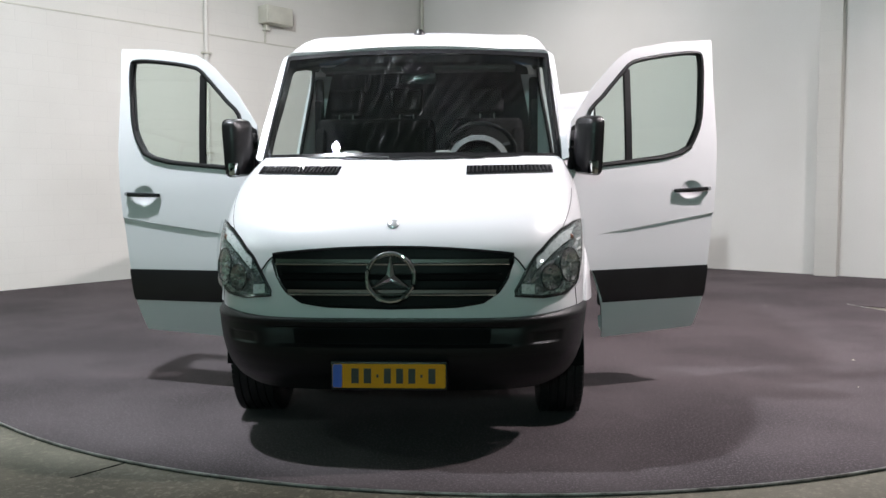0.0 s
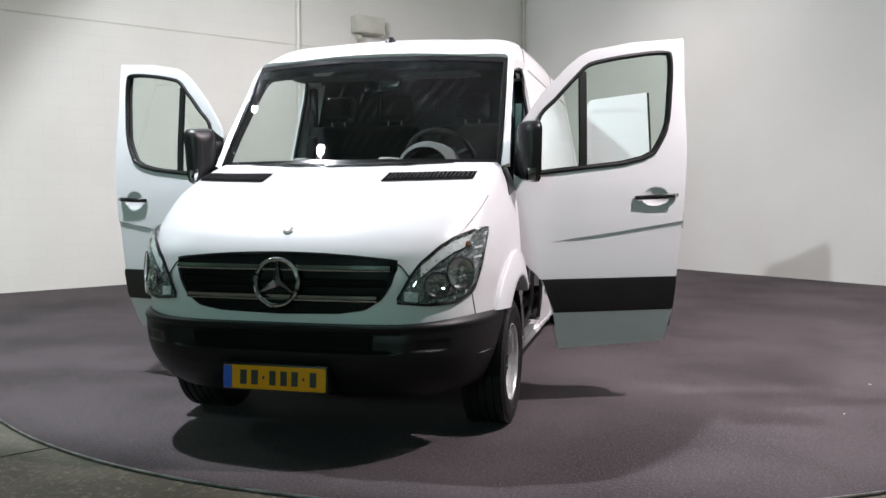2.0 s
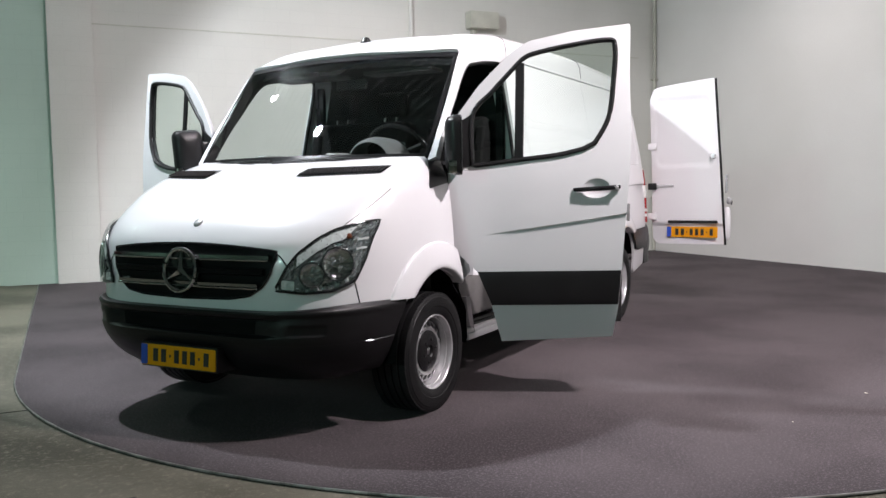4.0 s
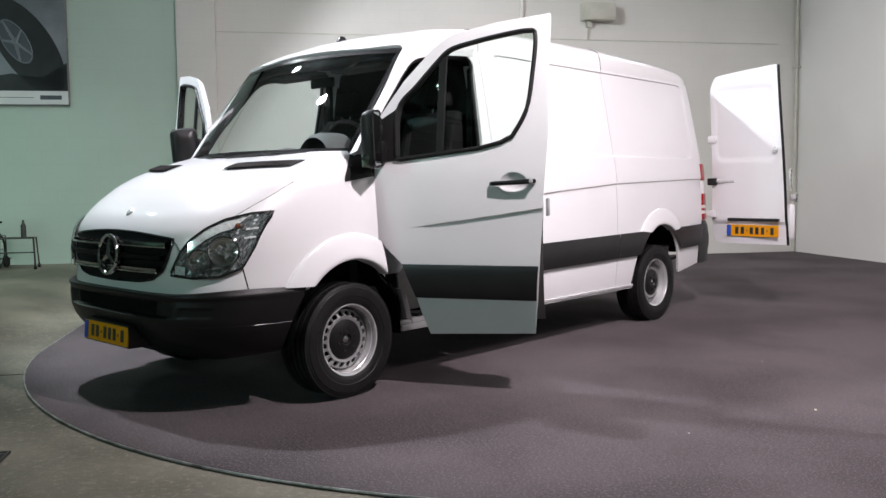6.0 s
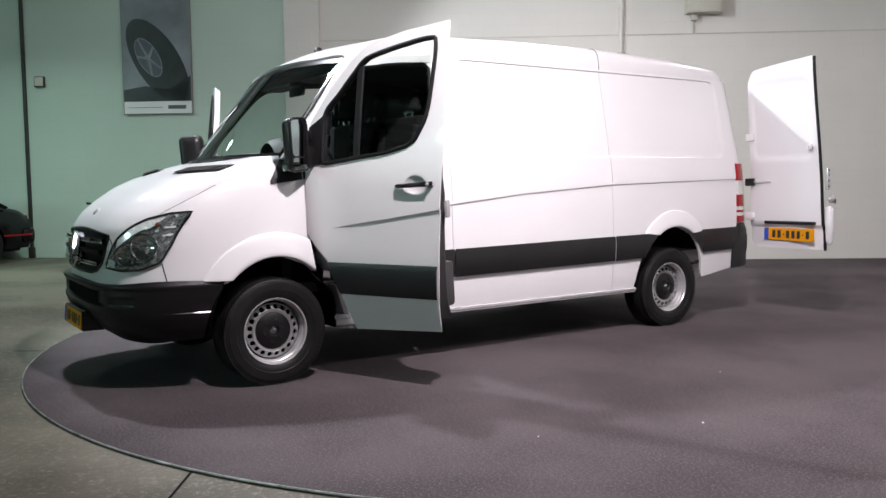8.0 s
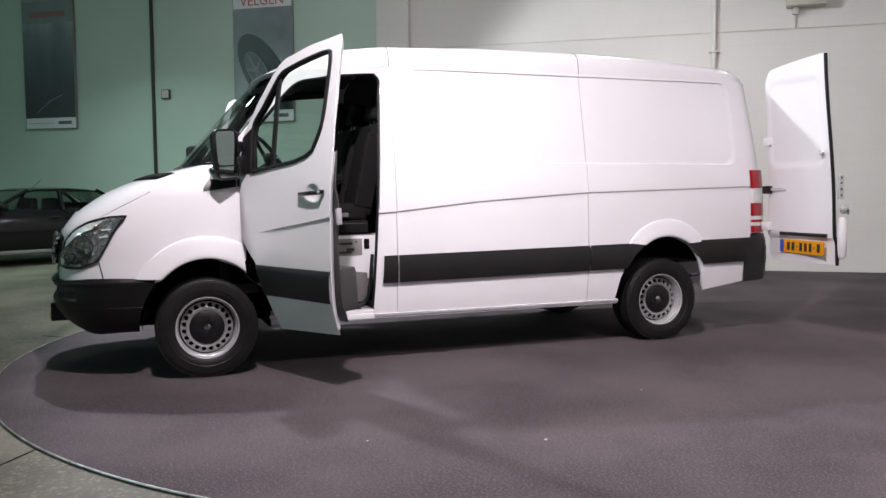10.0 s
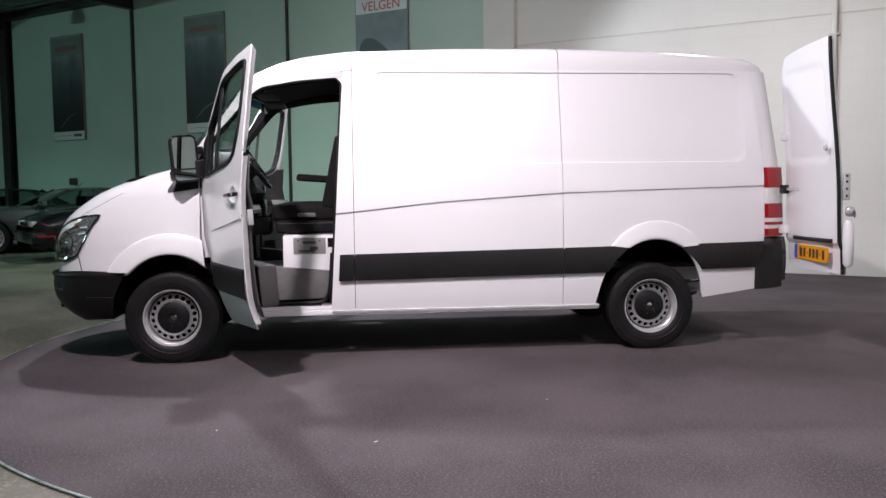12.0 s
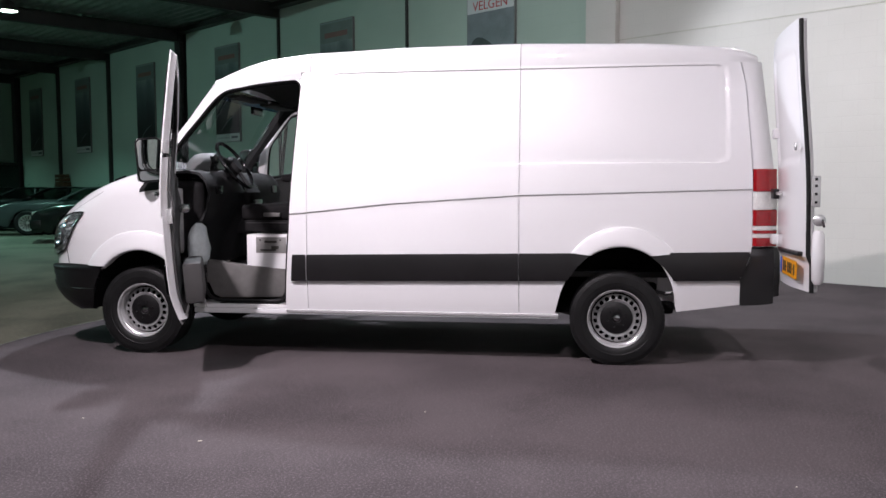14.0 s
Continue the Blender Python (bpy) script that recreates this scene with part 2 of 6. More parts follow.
def tube(pts, r, n=8, bm=None, closed=False):
    bm = bm or bmesh.new()
    pts = [Vector(p) for p in pts]
    rows = []
    up = Vector((0, 0, 1))
    for i, p in enumerate(pts):
        if closed:
            d = (pts[(i + 1) % len(pts)] - pts[i - 1]).normalized()
        else:
            d = (pts[min(i + 1, len(pts) - 1)] - pts[max(i - 1, 0)]).normalized()
        u = d.cross(up if abs(d.dot(up)) < 0.95 else Vector((1, 0, 0))).normalized()
        v = d.cross(u)
        rr = r[i] if isinstance(r, (list, tuple)) else r
        rows.append([p + rr * (math.cos(2 * math.pi * k / n) * u + math.sin(2 * math.pi * k / n) * v) for k in range(n)])
    if closed:
        rows.append(rows[0])
    vs = [[bm.verts.new(q) for q in row] for row in rows]
    for r0, r1 in zip(vs, vs[1:]):
        for j in range(n):
            bm.faces.new((r0[j], r0[(j + 1) % n], r1[(j + 1) % n], r1[j]))
    if not closed:
        bm.faces.new(vs[0][::-1])
        bm.faces.new(vs[-1])
    return bm


def lathe(profile, m=None, n=48, bm=None, caps=False):
    """Turns (radius, height) round local x."""
    b = bmesh.new()
    rows = [[(h, r * math.cos(2 * math.pi * k / n), r * math.sin(2 * math.pi * k / n)) for k in range(n)] for r, h in profile]
    vs = [[b.verts.new(q) for q in row] for row in rows]
    for r0, r1 in zip(vs, vs[1:]):
        for j in range(n):
            b.faces.new((r0[j], r0[(j + 1) % n], r1[(j + 1) % n], r1[j]))
    if caps:
        b.faces.new(vs[0][::-1])
        b.faces.new(vs[-1])
    if m is not None:
        b.transform(m)
    return join(bm, b) if bm else b


def slab(outline, depth, m=None, bevel=0.0):
    """An outline in x, z pushed back along y by depth."""
    b = bmesh.new()
    f = b.faces.new([b.verts.new((x, 0, z)) for x, z in outline])
    g = bmesh.ops.extrude_face_region(b, geom=[f])
    bmesh.ops.translate(b, verts=[v for v in g["geom"] if isinstance(v, bmesh.types.BMVert)], vec=(0, depth, 0))
    if bevel:
        bmesh.ops.recalc_face_normals(b, faces=b.faces)
        bmesh.ops.bevel(b, geom=[e for e in b.edges], offset=bevel, segments=2, profile=0.6, affect="EDGES")
    if m is not None:
        b.transform(m)
    return b


def flip(bm):
    """Mirrors a mesh to the van's other side."""
    bm.transform(Matrix.Diagonal((-1, 1, 1, 1)))
    bmesh.ops.reverse_faces(bm, faces=bm.faces)
    return bm


def sided(bm, s):
    return bm if s > 0 else flip(bm)


def step(x, e0, e1):
    t = min(max((x - e0) / (e1 - e0), 0.0), 1.0)
    return t * t * (3 - 2 * t)


def rounded_rect(x0, x1, z0, z1, r, n=6):
    pts = []
    for cx, cz, a0 in ((x1 - r, z1 - r, 0), (x0 + r, z1 - r, 90), (x0 + r, z0 + r, 180), (x1 - r, z0 + r, 270)):
        for k in range(n + 1):
            t = radians(a0 + 90 * k / n)
            pts.append((cx + r * math.cos(t), cz + r * math.sin(t)))
    return pts


def smooth_line(pts, n=6):
    """A Catmull-Rom line through the points."""
    p = [Vector(q) for q in pts]
    out = []
    for i in range(len(p) - 1):
        a, b, c, d = p[max(i - 1, 0)], p[i], p[i + 1], p[min(i + 2, len(p) - 1)]
        for k in range(n):
            t = k / n
            out.append(0.5 * ((2 * b) + (c - a) * t + (2 * a - 5 * b + 4 * c - d) * t * t + (3 * b - a - 3 * c + d) * t ** 3))
    out.append(p[-1])
    return out


# ---- room shell ----
def room_box(name, lo, hi, material, label, bevel=0.0):
    return tagged(part(name, box(lo, hi, bevel), material, m=ROOM), label, name.split("_")[0], kind="structure")


room_box("wall_long", (A0 - 0.3, -0.3, 0), (9.7, 0.0, CEIL + 0.3), WALL, "white painted block wall beside the carpet")
room_box("wall_hall", (9.7, -0.3, 0), (A1, 0.0, CEIL + 0.3), WALL_GREEN, "long pale green block wall of the hall")
room_box("wall_end", (A0 - 0.3, 0.0, 0), (A0, B1, CEIL + 0.3), WALL_END, "white painted block end wall behind the van")
room_box("wall_far", (A1, -0.3, 0), (A1 + 0.3, B1, CEIL + 0.3), WALL_GREEN, "far painted wall closing the hall")
room_box("wall_back", (A0, B1, 0), (A1, B1 + 0.3, CEIL + 0.3), WALL, "painted wall closing the hall behind the walk")
HALL_RISE = 0.13


def floor_z(a, b):
    """The slab falls gently from the parking row by the wall towards the carpet."""
    return -0.012 + HALL_RISE * step(a, 10.45, 11.5) * step(9.0 - b, 0, 3.5)


FLOOR_A = [A0 - 0.3, 5.0, 10.45] + [10.45 + 0.15 * k for k in range(1, 8)] + [13.0, 20.0, 30.0, A1 + 0.3]
FLOOR_B = [-0.3, 2.0, 4.0] + [5.0 + 0.25 * k for k in range(17)] + [12.0, 18.0, B1 + 0.3]
tagged(part("floor", grid([[(a, b, floor_z(a, b)) for b in FLOOR_B] for a in FLOOR_A]), CONCRETE, m=ROOM, solid=0.2, offset=1.0), "worn greenish concrete hall floor", "floor", kind="structure")


def roof_deck():
    """Corrugated steel deck, its ribs running along the hall."""
    bm = bmesh.new()
    rows = [[], []]
    b = -0.3
    while b < B1 + 0.3:
        z = CEIL + 0.05 + 0.035 * math.sin(2 * math.pi * b / 0.25)
        rows[0].append((A0 - 0.3, b, z))
        rows[1].append((A1 + 0.3, b, z))
        b += 0.0208
    return grid(rows, bm)


tagged(part("ceiling", roof_deck(), ROOF_DECK, m=ROOM, solid=0.02, sharp=0.6), "dark corrugated steel roof deck", "ceiling", kind="structure")


def carpet_outline():
    pts = []
    for k in range(100):
        t = radians(233.3 + (383 - 233.3) * k / 99)
        pts.append((0.46 + 4.17 * math.cos(t), 2.80 + 4.17 * math.sin(t)))
    for a, b in ((2.6, 13.0), (A0 + 0.002, 13.0), (A0 + 0.002, 0.002), (10.25, 0.002)):
        p = room(a, b)
        pts.append((p.x, p.y))
    return pts


CARPET_LINE = carpet_outline()
bm = bmesh.new()
bm.faces.new([bm.verts.new((x, y, 0)) for x, y in CARPET_LINE])
g = bmesh.ops.extrude_face_region(bm, geom=bm.faces[:])
bmesh.ops.translate(bm, verts=[v for v in g["geom"] if isinstance(v, bmesh.types.BMVert)], vec=(0, 0, -0.012))
tagged(part("carpet", bm, CARPET), "dark grey carpet with a round front edge on the concrete", "carpet", kind="structure")
bm = tube([(x, y, -0.002) for x, y in CARPET_LINE[-1:] + CARPET_LINE[:100]], 0.0065, 6)
tagged(part("trim_carpet_edge", bm, ALU), "thin worn aluminium edging strip of the carpet", "trim", kind="structure")

for x0, y0, x1, y1 in ((-1.95, -1.95, -1.16, -0.85), (2.26, -0.97, 3.4, -1.72)):
    d = Vector((x1 - x0, y1 - y0, 0))
    joint = box((0, -0.006, -0.0125), (d.length, 0.006, -0.0105))
    tagged(part("trim_floor_joint", joint, DARK, m=Matrix.Translation((x0, y0, 0)) @ Matrix.Rotation(math.atan2(d.y, d.x), 4, "Z")), "dark joint line cut in the concrete floor", "floor joint", kind="structure")

# ---- the van: front axle at the origin, nose towards -y, its left side towards +x ----
van = thing("van", "white panel van with its doors open, parked on the carpet", "van")
WHEELBASE, HUB, TYRE = 3.67, 0.340, 0.340

PZ = [0.30, 0.36, 0.45, 0.60, 0.80, 1.10, 1.30, 1.60, 2.00, 2.19, 2.3]
PX = [0.935, 0.947, 0.960, 0.972, 0.976, 0.966, 0.950, 0.905, 0.828, 0.788, 0.765]


def width(z):
    return float(np.mean(np.interp([z - 0.05, z - 0.025, z, z + 0.025, z + 0.05], PZ, PX)))


def taper(y):
    return -0.055 * ((y - 3.9) / 0.84) ** 2 if y > 3.9 else 0.0


def belt(y):
    return float(np.interp(y, [0.2, 1.31, 2.0, 2.95, 4.6], [1.03, 1.105, 1.175, 1.235, 1.275]))


def rear_arch(y):
    q = 1 - ((y - 3.69) / 0.445) ** 2
    return 0.345 + 0.525 * math.sqrt(q) if q > 0 else 0.0


def front_arch(y):
    q = 1 - (y / 0.415) ** 2
    return 0.345 + 0.475 * math.sqrt(q) if q > 0 else 0.0


def pressed(y, z):
    """Relief of the cargo side: sunken field, belt crease."""
    cy, cz, hy, hz, r = 2.97, 1.8185, 1.47, 0.3535, 0.09
    qy, qz = abs(y - cy) - hy + r, abs(z - cz) - hz + r
    d = math.hypot(max(qy, 0), max(qz, 0)) + min(max(qy, qz), 0) - r
    out = -0.011 * (1 - step(d, -0.008, 0.0))
    out += 0.011 * step(z - belt(y), -0.003, 0.005)
    return out


def side_panel(y0, y1, n, low, relief=pressed, inset=0.0):
    """y0, y1: functions of z; low: function of y."""
    cols = []
    for i in range(n + 1):
        u = i / n
        yn = y0(1.2) + (y1(1.2) - y0(1.2)) * u
        zb, bl = low(yn), belt(yn)
        anchors = [zb, bl - 0.004, bl + 0.006, 1.463, 1.475, 2.162, 2.174, 2.19]
        zs = []
        for k, cnt in enumerate((26, 5, 10, 4, 24, 6, 2)):
            zs += [anchors[k] + (anchors[k + 1] - anchors[k]) * q / cnt for q in range(cnt)]
        zs.append(2.19)
        col = []
        for z in zs:
            y = y0(z) + (y1(z) - y0(z)) * u
            col.append((width(z) + taper(y) + relief(y, z) - inset, y, z))
        cols.append(col)
    return grid(cols)


def open_rear(z):
    return float(np.interp(z, [0.36, 2.12], [1.175, 1.285]))


def rear_seam(z):
    return float(np.interp(z, [0.36, 0.86, 1.42, 2.0, 2.19], [4.515, 4.60, 4.60, 4.565, 4.53]))


def flat_low(y):
    return 0.36


def cargo_low(y):
    return max(0.365, rear_arch(y)) if y < 4.0 else max(0.40 + 0.05 * (y - 4.14) / 0.4, rear_arch(y))


def plain(y, z):
    return 0.011 * step(z - belt(y), -0.003, 0.005)


for s in (1, -1):
    part("b_pillar", sided(side_panel(open_rear, lambda z: 1.353, 6, flat_low, plain), s), PAINT, van, solid=0.03)
    part("side_panel", sided(side_panel(lambda z: 1.357, lambda z: 2.958, 54, flat_low), s), PAINT, van, solid=0.02)
    part("rear_side_panel", sided(side_panel(lambda z: 2.962, rear_seam, 90, cargo_low), s), PAINT, van, solid=0.02)
    rows = []
    for i in range(9):
        u = i / 8
        rows.append([(width(z) + taper(rear_seam(z)) - 0.05 * u ** 2.5 - 0.008 * u, rear_seam(z) + 0.004 + (float(np.interp(z, [0.86, 1.42, 2.19], [4.765, 4.755, 4.685])) - rear_seam(z)) * u, z)
                     for z in np.linspace(0.87, 2.19, 30)])
    part("rear_corner_post", sided(grid(rows), s), PAINT, van, solid=0.02)

# roof
RY = [0.49, 0.60, 0.75, 0.95, 1.33, 2.1, 3.0, 3.9, 4.54, 4.70]
RZ = [2.145, 2.205, 2.265, 2.315, 2.362, 2.392, 2.398, 2.372, 2.325, 2.255]
CY = [0.49, 0.60, 0.80, 1.3, 1.5, 4.4, 4.66]
CZ = [2.112, 2.125, 2.145, 2.182, 2.19, 2.19, 2.185]


def soft_interp(y, xs, ys, d=0.06):
    return float(np.mean(np.interp([y - d, y - d / 2, y, y + d / 2, y + d], xs, ys)))


def roof_half(q, rw, zc, zt):
    """From the gutter (q = 0) over the shoulder to the middle (q = 1)."""
    h = zt - zc
    if q < 0.6:
        t = q / 0.6
        p = [(rw, zc), (rw - 0.03 * h, zc + 0.86 * h), (rw - 0.035, zt - 0.016), (rw - 0.32, zt - 0.016)]
        w = ((1 - t) ** 3, 3 * t * (1 - t) ** 2, 3 * t * t * (1 - t), t ** 3)
        return sum(a * b[0] for a, b in zip(w, p)), sum(a * b[1] for a, b in zip(w, p))
    t = (q - 0.6) / 0.4
    return (rw - 0.32) * (1 - t), zt - 0.016 * (1 - t) ** 2


rows = []
for y in list(np.linspace(0.49, 1.5, 22)) + list(np.linspace(1.6, 4.3, 20)) + list(np.linspace(4.38, 4.685, 8)):
    zt, zc = soft_interp(y, RY, RZ, 0.04), float(np.interp(y, CY, CZ))
    rw = float(np.interp(y, [0.49, 1.3, 1.5], [0.822, 0.807, 0.799])) + taper(y) - (0.055 * ((y - 4.5) / 0.19) ** 2.5 if y > 4.5 else 0)
    fade = 1 - step(y, 0.49, 1.3)
    row = []
    for k in range(41):
        sgn, q = (1, k / 20) if k <= 20 else (-1, (40 - k) / 20)
        x, z = roof_half(q, rw, zc, zt)
        x *= sgn
        row.append((x, y + 0.10 * fade * (x / 0.82) ** 2 - (0.03 * (x / 0.8) ** 2 if y > 4.5 else 0), z))
    rows.append(row)
part("roof", grid(rows), PAINT, van, solid=0.02)

def roof_edge(y, q):
    zt, zc = soft_interp(y, RY, RZ, 0.04), float(np.interp(y, CY, CZ))
    x, z = roof_half(q, float(np.interp(y, [0.49, 1.3, 1.5], [0.822, 0.807, 0.799])), zc, zt)
    return Vector((x + 0.0005, y, z + 0.0005))


for s in (1, -1):
    for y in (1.355, 2.96):
        part("roof_seam", sided(tube([roof_edge(y, q) for q in np.linspace(0.0, 0.42, 12)], 0.0022, 5), s), DARK, van)

# windscreen pillars and the rail above the door
INNER = [(0.872, 0.085, 1.43), (0.862, 0.22, 1.61), (0.848, 0.37, 1.80), (0.826, 0.59, 2.108), (0.812, 0.72, 2.135), (0.802, 0.95, 2.160), (0.796, 1.30, 2.182)]
OUTER = [(0.912, 0.162, 1.43), (0.894, 0.285, 1.62), (0.874, 0.438, 1.805), (0.852, 0.642, 2.025), (0.840, 0.82, 2.078), (0.828, 1.01, 2.108), (0.814, 1.29, 2.130)]
for s in (1, -1):
    i0, o0 = smooth_line(INNER), smooth_line(OUTER)
    mid = [(p + q) / 2 + Vector((0.022, -0.016, 0.020)) for p, q in zip(i0, o0)]
    part("windscreen_pillar", sided(grid([i0, mid, o0]), s), PAINT, van, solid=0.035)
    seal = [(width(z) - 0.02, open_rear(z) - 0.004, z) for z in np.linspace(0.42, 2.06, 20)]
    seal = seal[:-1] + [(width(2.045 + 0.085 * math.sin(radians(a))) - 0.008, 1.198 + 0.082 * math.cos(radians(a)), 2.045 + 0.085 * math.sin(radians(a))) for a in (15, 35, 55, 75)] + [tuple(p + Vector((-0.012, 0, -0.006))) for p in reversed(o0[4:-5])]
    part("door_seal", sided(tube(seal, 0.013, 8), s), RUBBER, van)
    rows = []
    for k in range(13):
        a = radians(90 * k / 12)
        q = min(1 / max(math.cos(a), 1e-6), 1 / max(math.sin(a), 1e-6))
        rows.append([(width(z) + 0.009, y, z) for y, z in ((1.198 + 0.092 * w * math.cos(a), 2.045 + 0.092 * w * math.sin(a)) for w in (0.97, q + 0.06))])
    part("opening_corner", sided(grid(rows), s), PAINT, van, solid=0.03)


# nose: horizontal slices from the bumper up over the bonnet
NZ = [0.60, 0.70, 0.90, 1.00, 1.05, 1.10, 1.17, 1.26, 1.33, 1.40, 1.44, 1.46]
NY = [-0.955, -0.955, -0.945, -0.925, -0.895, -0.855, -0.77, -0.635, -0.48, -0.26, -0.08, 0.03]
NW = [0.955, 0.965, 0.966, 0.962, 0.959, 0.955, 0.949, 0.938, 0.920, 0.892, 0.874, 0.86]
NB = 0.222


def nose(t, z, lift=0.0):
    """t: 0 at the middle, 1 at the door; lift: metres off the surface."""
    def raw(t, z):
        yc, w = soft_interp(z, NZ, NY, 0.02), soft_interp(z, NZ, NW, 0.02)
        e, ang = 0.5, t * math.pi / 2
        y = NB - (NB - yc) * max(math.cos(ang), 0.0) ** e
        x = w * math.sin(abs(ang)) ** e
        return Vector((math.copysign(x, t), y, z))
    p = raw(t, z)
    if lift:
        d1 = raw(t + 0.004, z) - raw(t - 0.004, z)
        d2 = raw(t, z + 0.006) - raw(t, z - 0.006)
        n = d1.cross(d2)
        if n.length > 1e-9:
            n.normalize()
            if n.y > 0.2 or n.x * t < -0.3:
                n = -n
            p = p + n * lift
    return p


def nose_t(x, z):
    """The t at which the slice z reaches x."""
    w = soft_interp(z, NZ, NW, 0.02)
    q = min(abs(x) / w, 0.9999)
    return math.copysign(math.asin(q ** 2) * 2 / math.pi, x)


def nose_at(x, z, lift=0.0):
    return nose(nose_t(x, z), z, lift)


ts = [math.copysign(abs(q) ** 1.3, q) for q in np.linspace(-1, 1, 161)]
rows = []
for t in ts:
    y0 = nose(t, 0.75).y
    zb = max(0.665, front_arch(y0)) if abs(t) > 0.3 else 0.665
    zs = [zb + (1.0 - zb) * k / 40 for k in range(40)] + list(np.linspace(1.0, 1.30, 26)) + list(np.linspace(1.31, 1.452, 16))
    rows.append([nose(t, z) for z in zs])
part("front_bodywork", grid(rows), PAINT, van, solid=0.015, sharp=0.9)


# flared wheel-arch lips, sharp along their upper edge
def nose_x(y, z):
    yc, w = soft_interp(z, NZ, NY, 0.02), soft_interp(z, NZ, NW, 0.02)
    q = max((NB - y) / (NB - yc), 0.0) ** 2
    return w * math.sin(math.acos(min(q, 1.0))) ** 0.5


def lip_front(t):
    a = radians(46.6 + (129.5 - 46.6) * t)
    b = radians(27.0 + (117.5 - 27.0) * t)
    return Vector((-0.411 * math.cos(a), 0.345 + 0.471 * math.sin(a), 0)), Vector((-0.51 * math.cos(b), 0.46 + 0.51 * math.sin(b), 0))


def lip_rear(t):
    a = radians(62.0 + (118.0 - 62.0) * t)
    b = radians(34.8 + (145.2 - 34.8) * t)
    return Vector((3.69 - 0.441 * math.cos(a), 0.345 + 0.521 * math.sin(a), 0)), Vector((3.705 - 0.447 * math.cos(b), 0.565 + 0.447 * math.sin(b), 0))


def arch_lip(line, base):
    rows = []
    for i in range(61):
        lo, hi = line(i / 60)
        row = []
        for v, out in ((0.0, -0.035), (0.0, 0.030), (0.03, 0.038), (0.10, 0.042), (0.25, 0.040), (0.5, 0.033), (0.75, 0.025), (0.93, 0.018), (0.985, 0.014), (1.0, 0.010), (1.0, -0.008)):
            p = lo.lerp(hi, v)
            row.append((base(p.x, p.y) + out, p.x, p.y))
        rows.append(row)
    return grid(rows)


for s in (1, -1):
    part("front_arch_lip", sided(arch_lip(lip_front, nose_x), s), PAINT, van, sharp=0.8)
    part("rear_arch_lip", sided(arch_lip(lip_rear, lambda y, z: width(z)), s), PAINT, van, sharp=0.8)
    rows = [[(nose_x(y, z) + 0.005, y, z) for z in np.linspace(1.270 + 0.14 * y, min(1.30 + 1.6 * y, 1.452), 6)] for y in np.linspace(-0.005, 0.216, 9)]
    part("corner_trim", sided(grid(rows), s), PLASTIC, van, "black plastic triangle at the windscreen pillar", solid=0.012)

BAG = mat("white_plastic_bag", (0.66, 0.72, 0.74), 0.4, 0, 0.1, 18, 0.5, 40)
GREY_PANEL = mat("grey_information_panel", (0.22, 0.215, 0.21), 0.5, 0, 0.1, 20)


def nose_patch(t0, t1, low, high, lift, n=24, k=10):
    """A patch on the nose between two heights given as functions of t."""
    rows = []
    for i in range(n + 1):
        t = t0 + (t1 - t0) * i / n
        rows.append([nose(t, low(t) + (high(t) - low(t)) * j / k, lift) for j in range(k + 1)])
    return grid(rows)


def nose_line(pts, r, lift=0.0, n=6):
    return tube([nose(p[0], p[1], lift) for p in smooth_line([(t, z, 0) for t, z in pts], n)], r, 6)


# bonnet shut lines, air inlets and badge
for s in (1, -1):
    part("bonnet_gap", nose_line([(s * t, z) for t, z in ((0.475, 1.055), (0.56, 1.13), (0.64, 1.205), (0.70, 1.27))], 0.0022, -0.001), DARK, van)
    part("grille_gap", nose_line([(s * t, z) for t, z in ((0.20, 0.962), (0.235, 0.945), (0.275, 0.885))], 0.004, -0.001), DARK, van)
    part("bumper_gap", nose_line([(s * t, z) for t, z in ((0.60, 0.81), (0.615, 0.75), (0.63, 0.69))], 0.004, -0.001), DARK, van)
    x0, x1 = (0.335, 0.79)
    rows = []
    for i in range(19):
        x = x0 + (x1 - x0) * i / 18
        zl = 1.340 + 0.012 * i / 18
        rows.append([nose_at(s * x, zl + (0.048 - 0.006 * i / 18) * j / 4, 0.005) for j in range(5)])
    inlet = part("air_inlet", grid(rows), GLOSS_BLACK, van, "black slatted air inlet")
    for i in range(22):
        x = x0 + 0.012 + (x1 - x0 - 0.024) * i / 21
        part("slat", tube([nose_at(s * x, 1.346 + 0.012 * i / 21 + 0.010 * j, 0.011) for j in range(4)], 0.0042, 5), PLASTIC, inlet)
up = Vector((1, 0, 0)).rotation_difference((nose(0.0, 1.105, 0.05) - nose(0.0, 1.105, 0.01)).normalized()).to_matrix().to_4x4()
bm = lathe([(0.0, 0.010), (0.018, 0.009), (0.026, 0.005), (0.029, 0.0)], Matrix.Translation(nose(0.0, 1.105, 0.0)) @ up, 24)
part("bonnet_badge", bm, STEEL, van, "small round silver badge")

# front bumper
BZ = [0.30, 0.34, 0.40, 0.47, 0.53, 0.60, 0.66, 0.685, 0.70]
BY = [-0.80, -0.865, -0.930, -0.978, -0.998, -1.000, -0.992, -0.978, -0.95]
BW = [0.86, 0.900, 0.930, 0.950, 0.960, 0.970, 0.976, 0.972, 0.955]


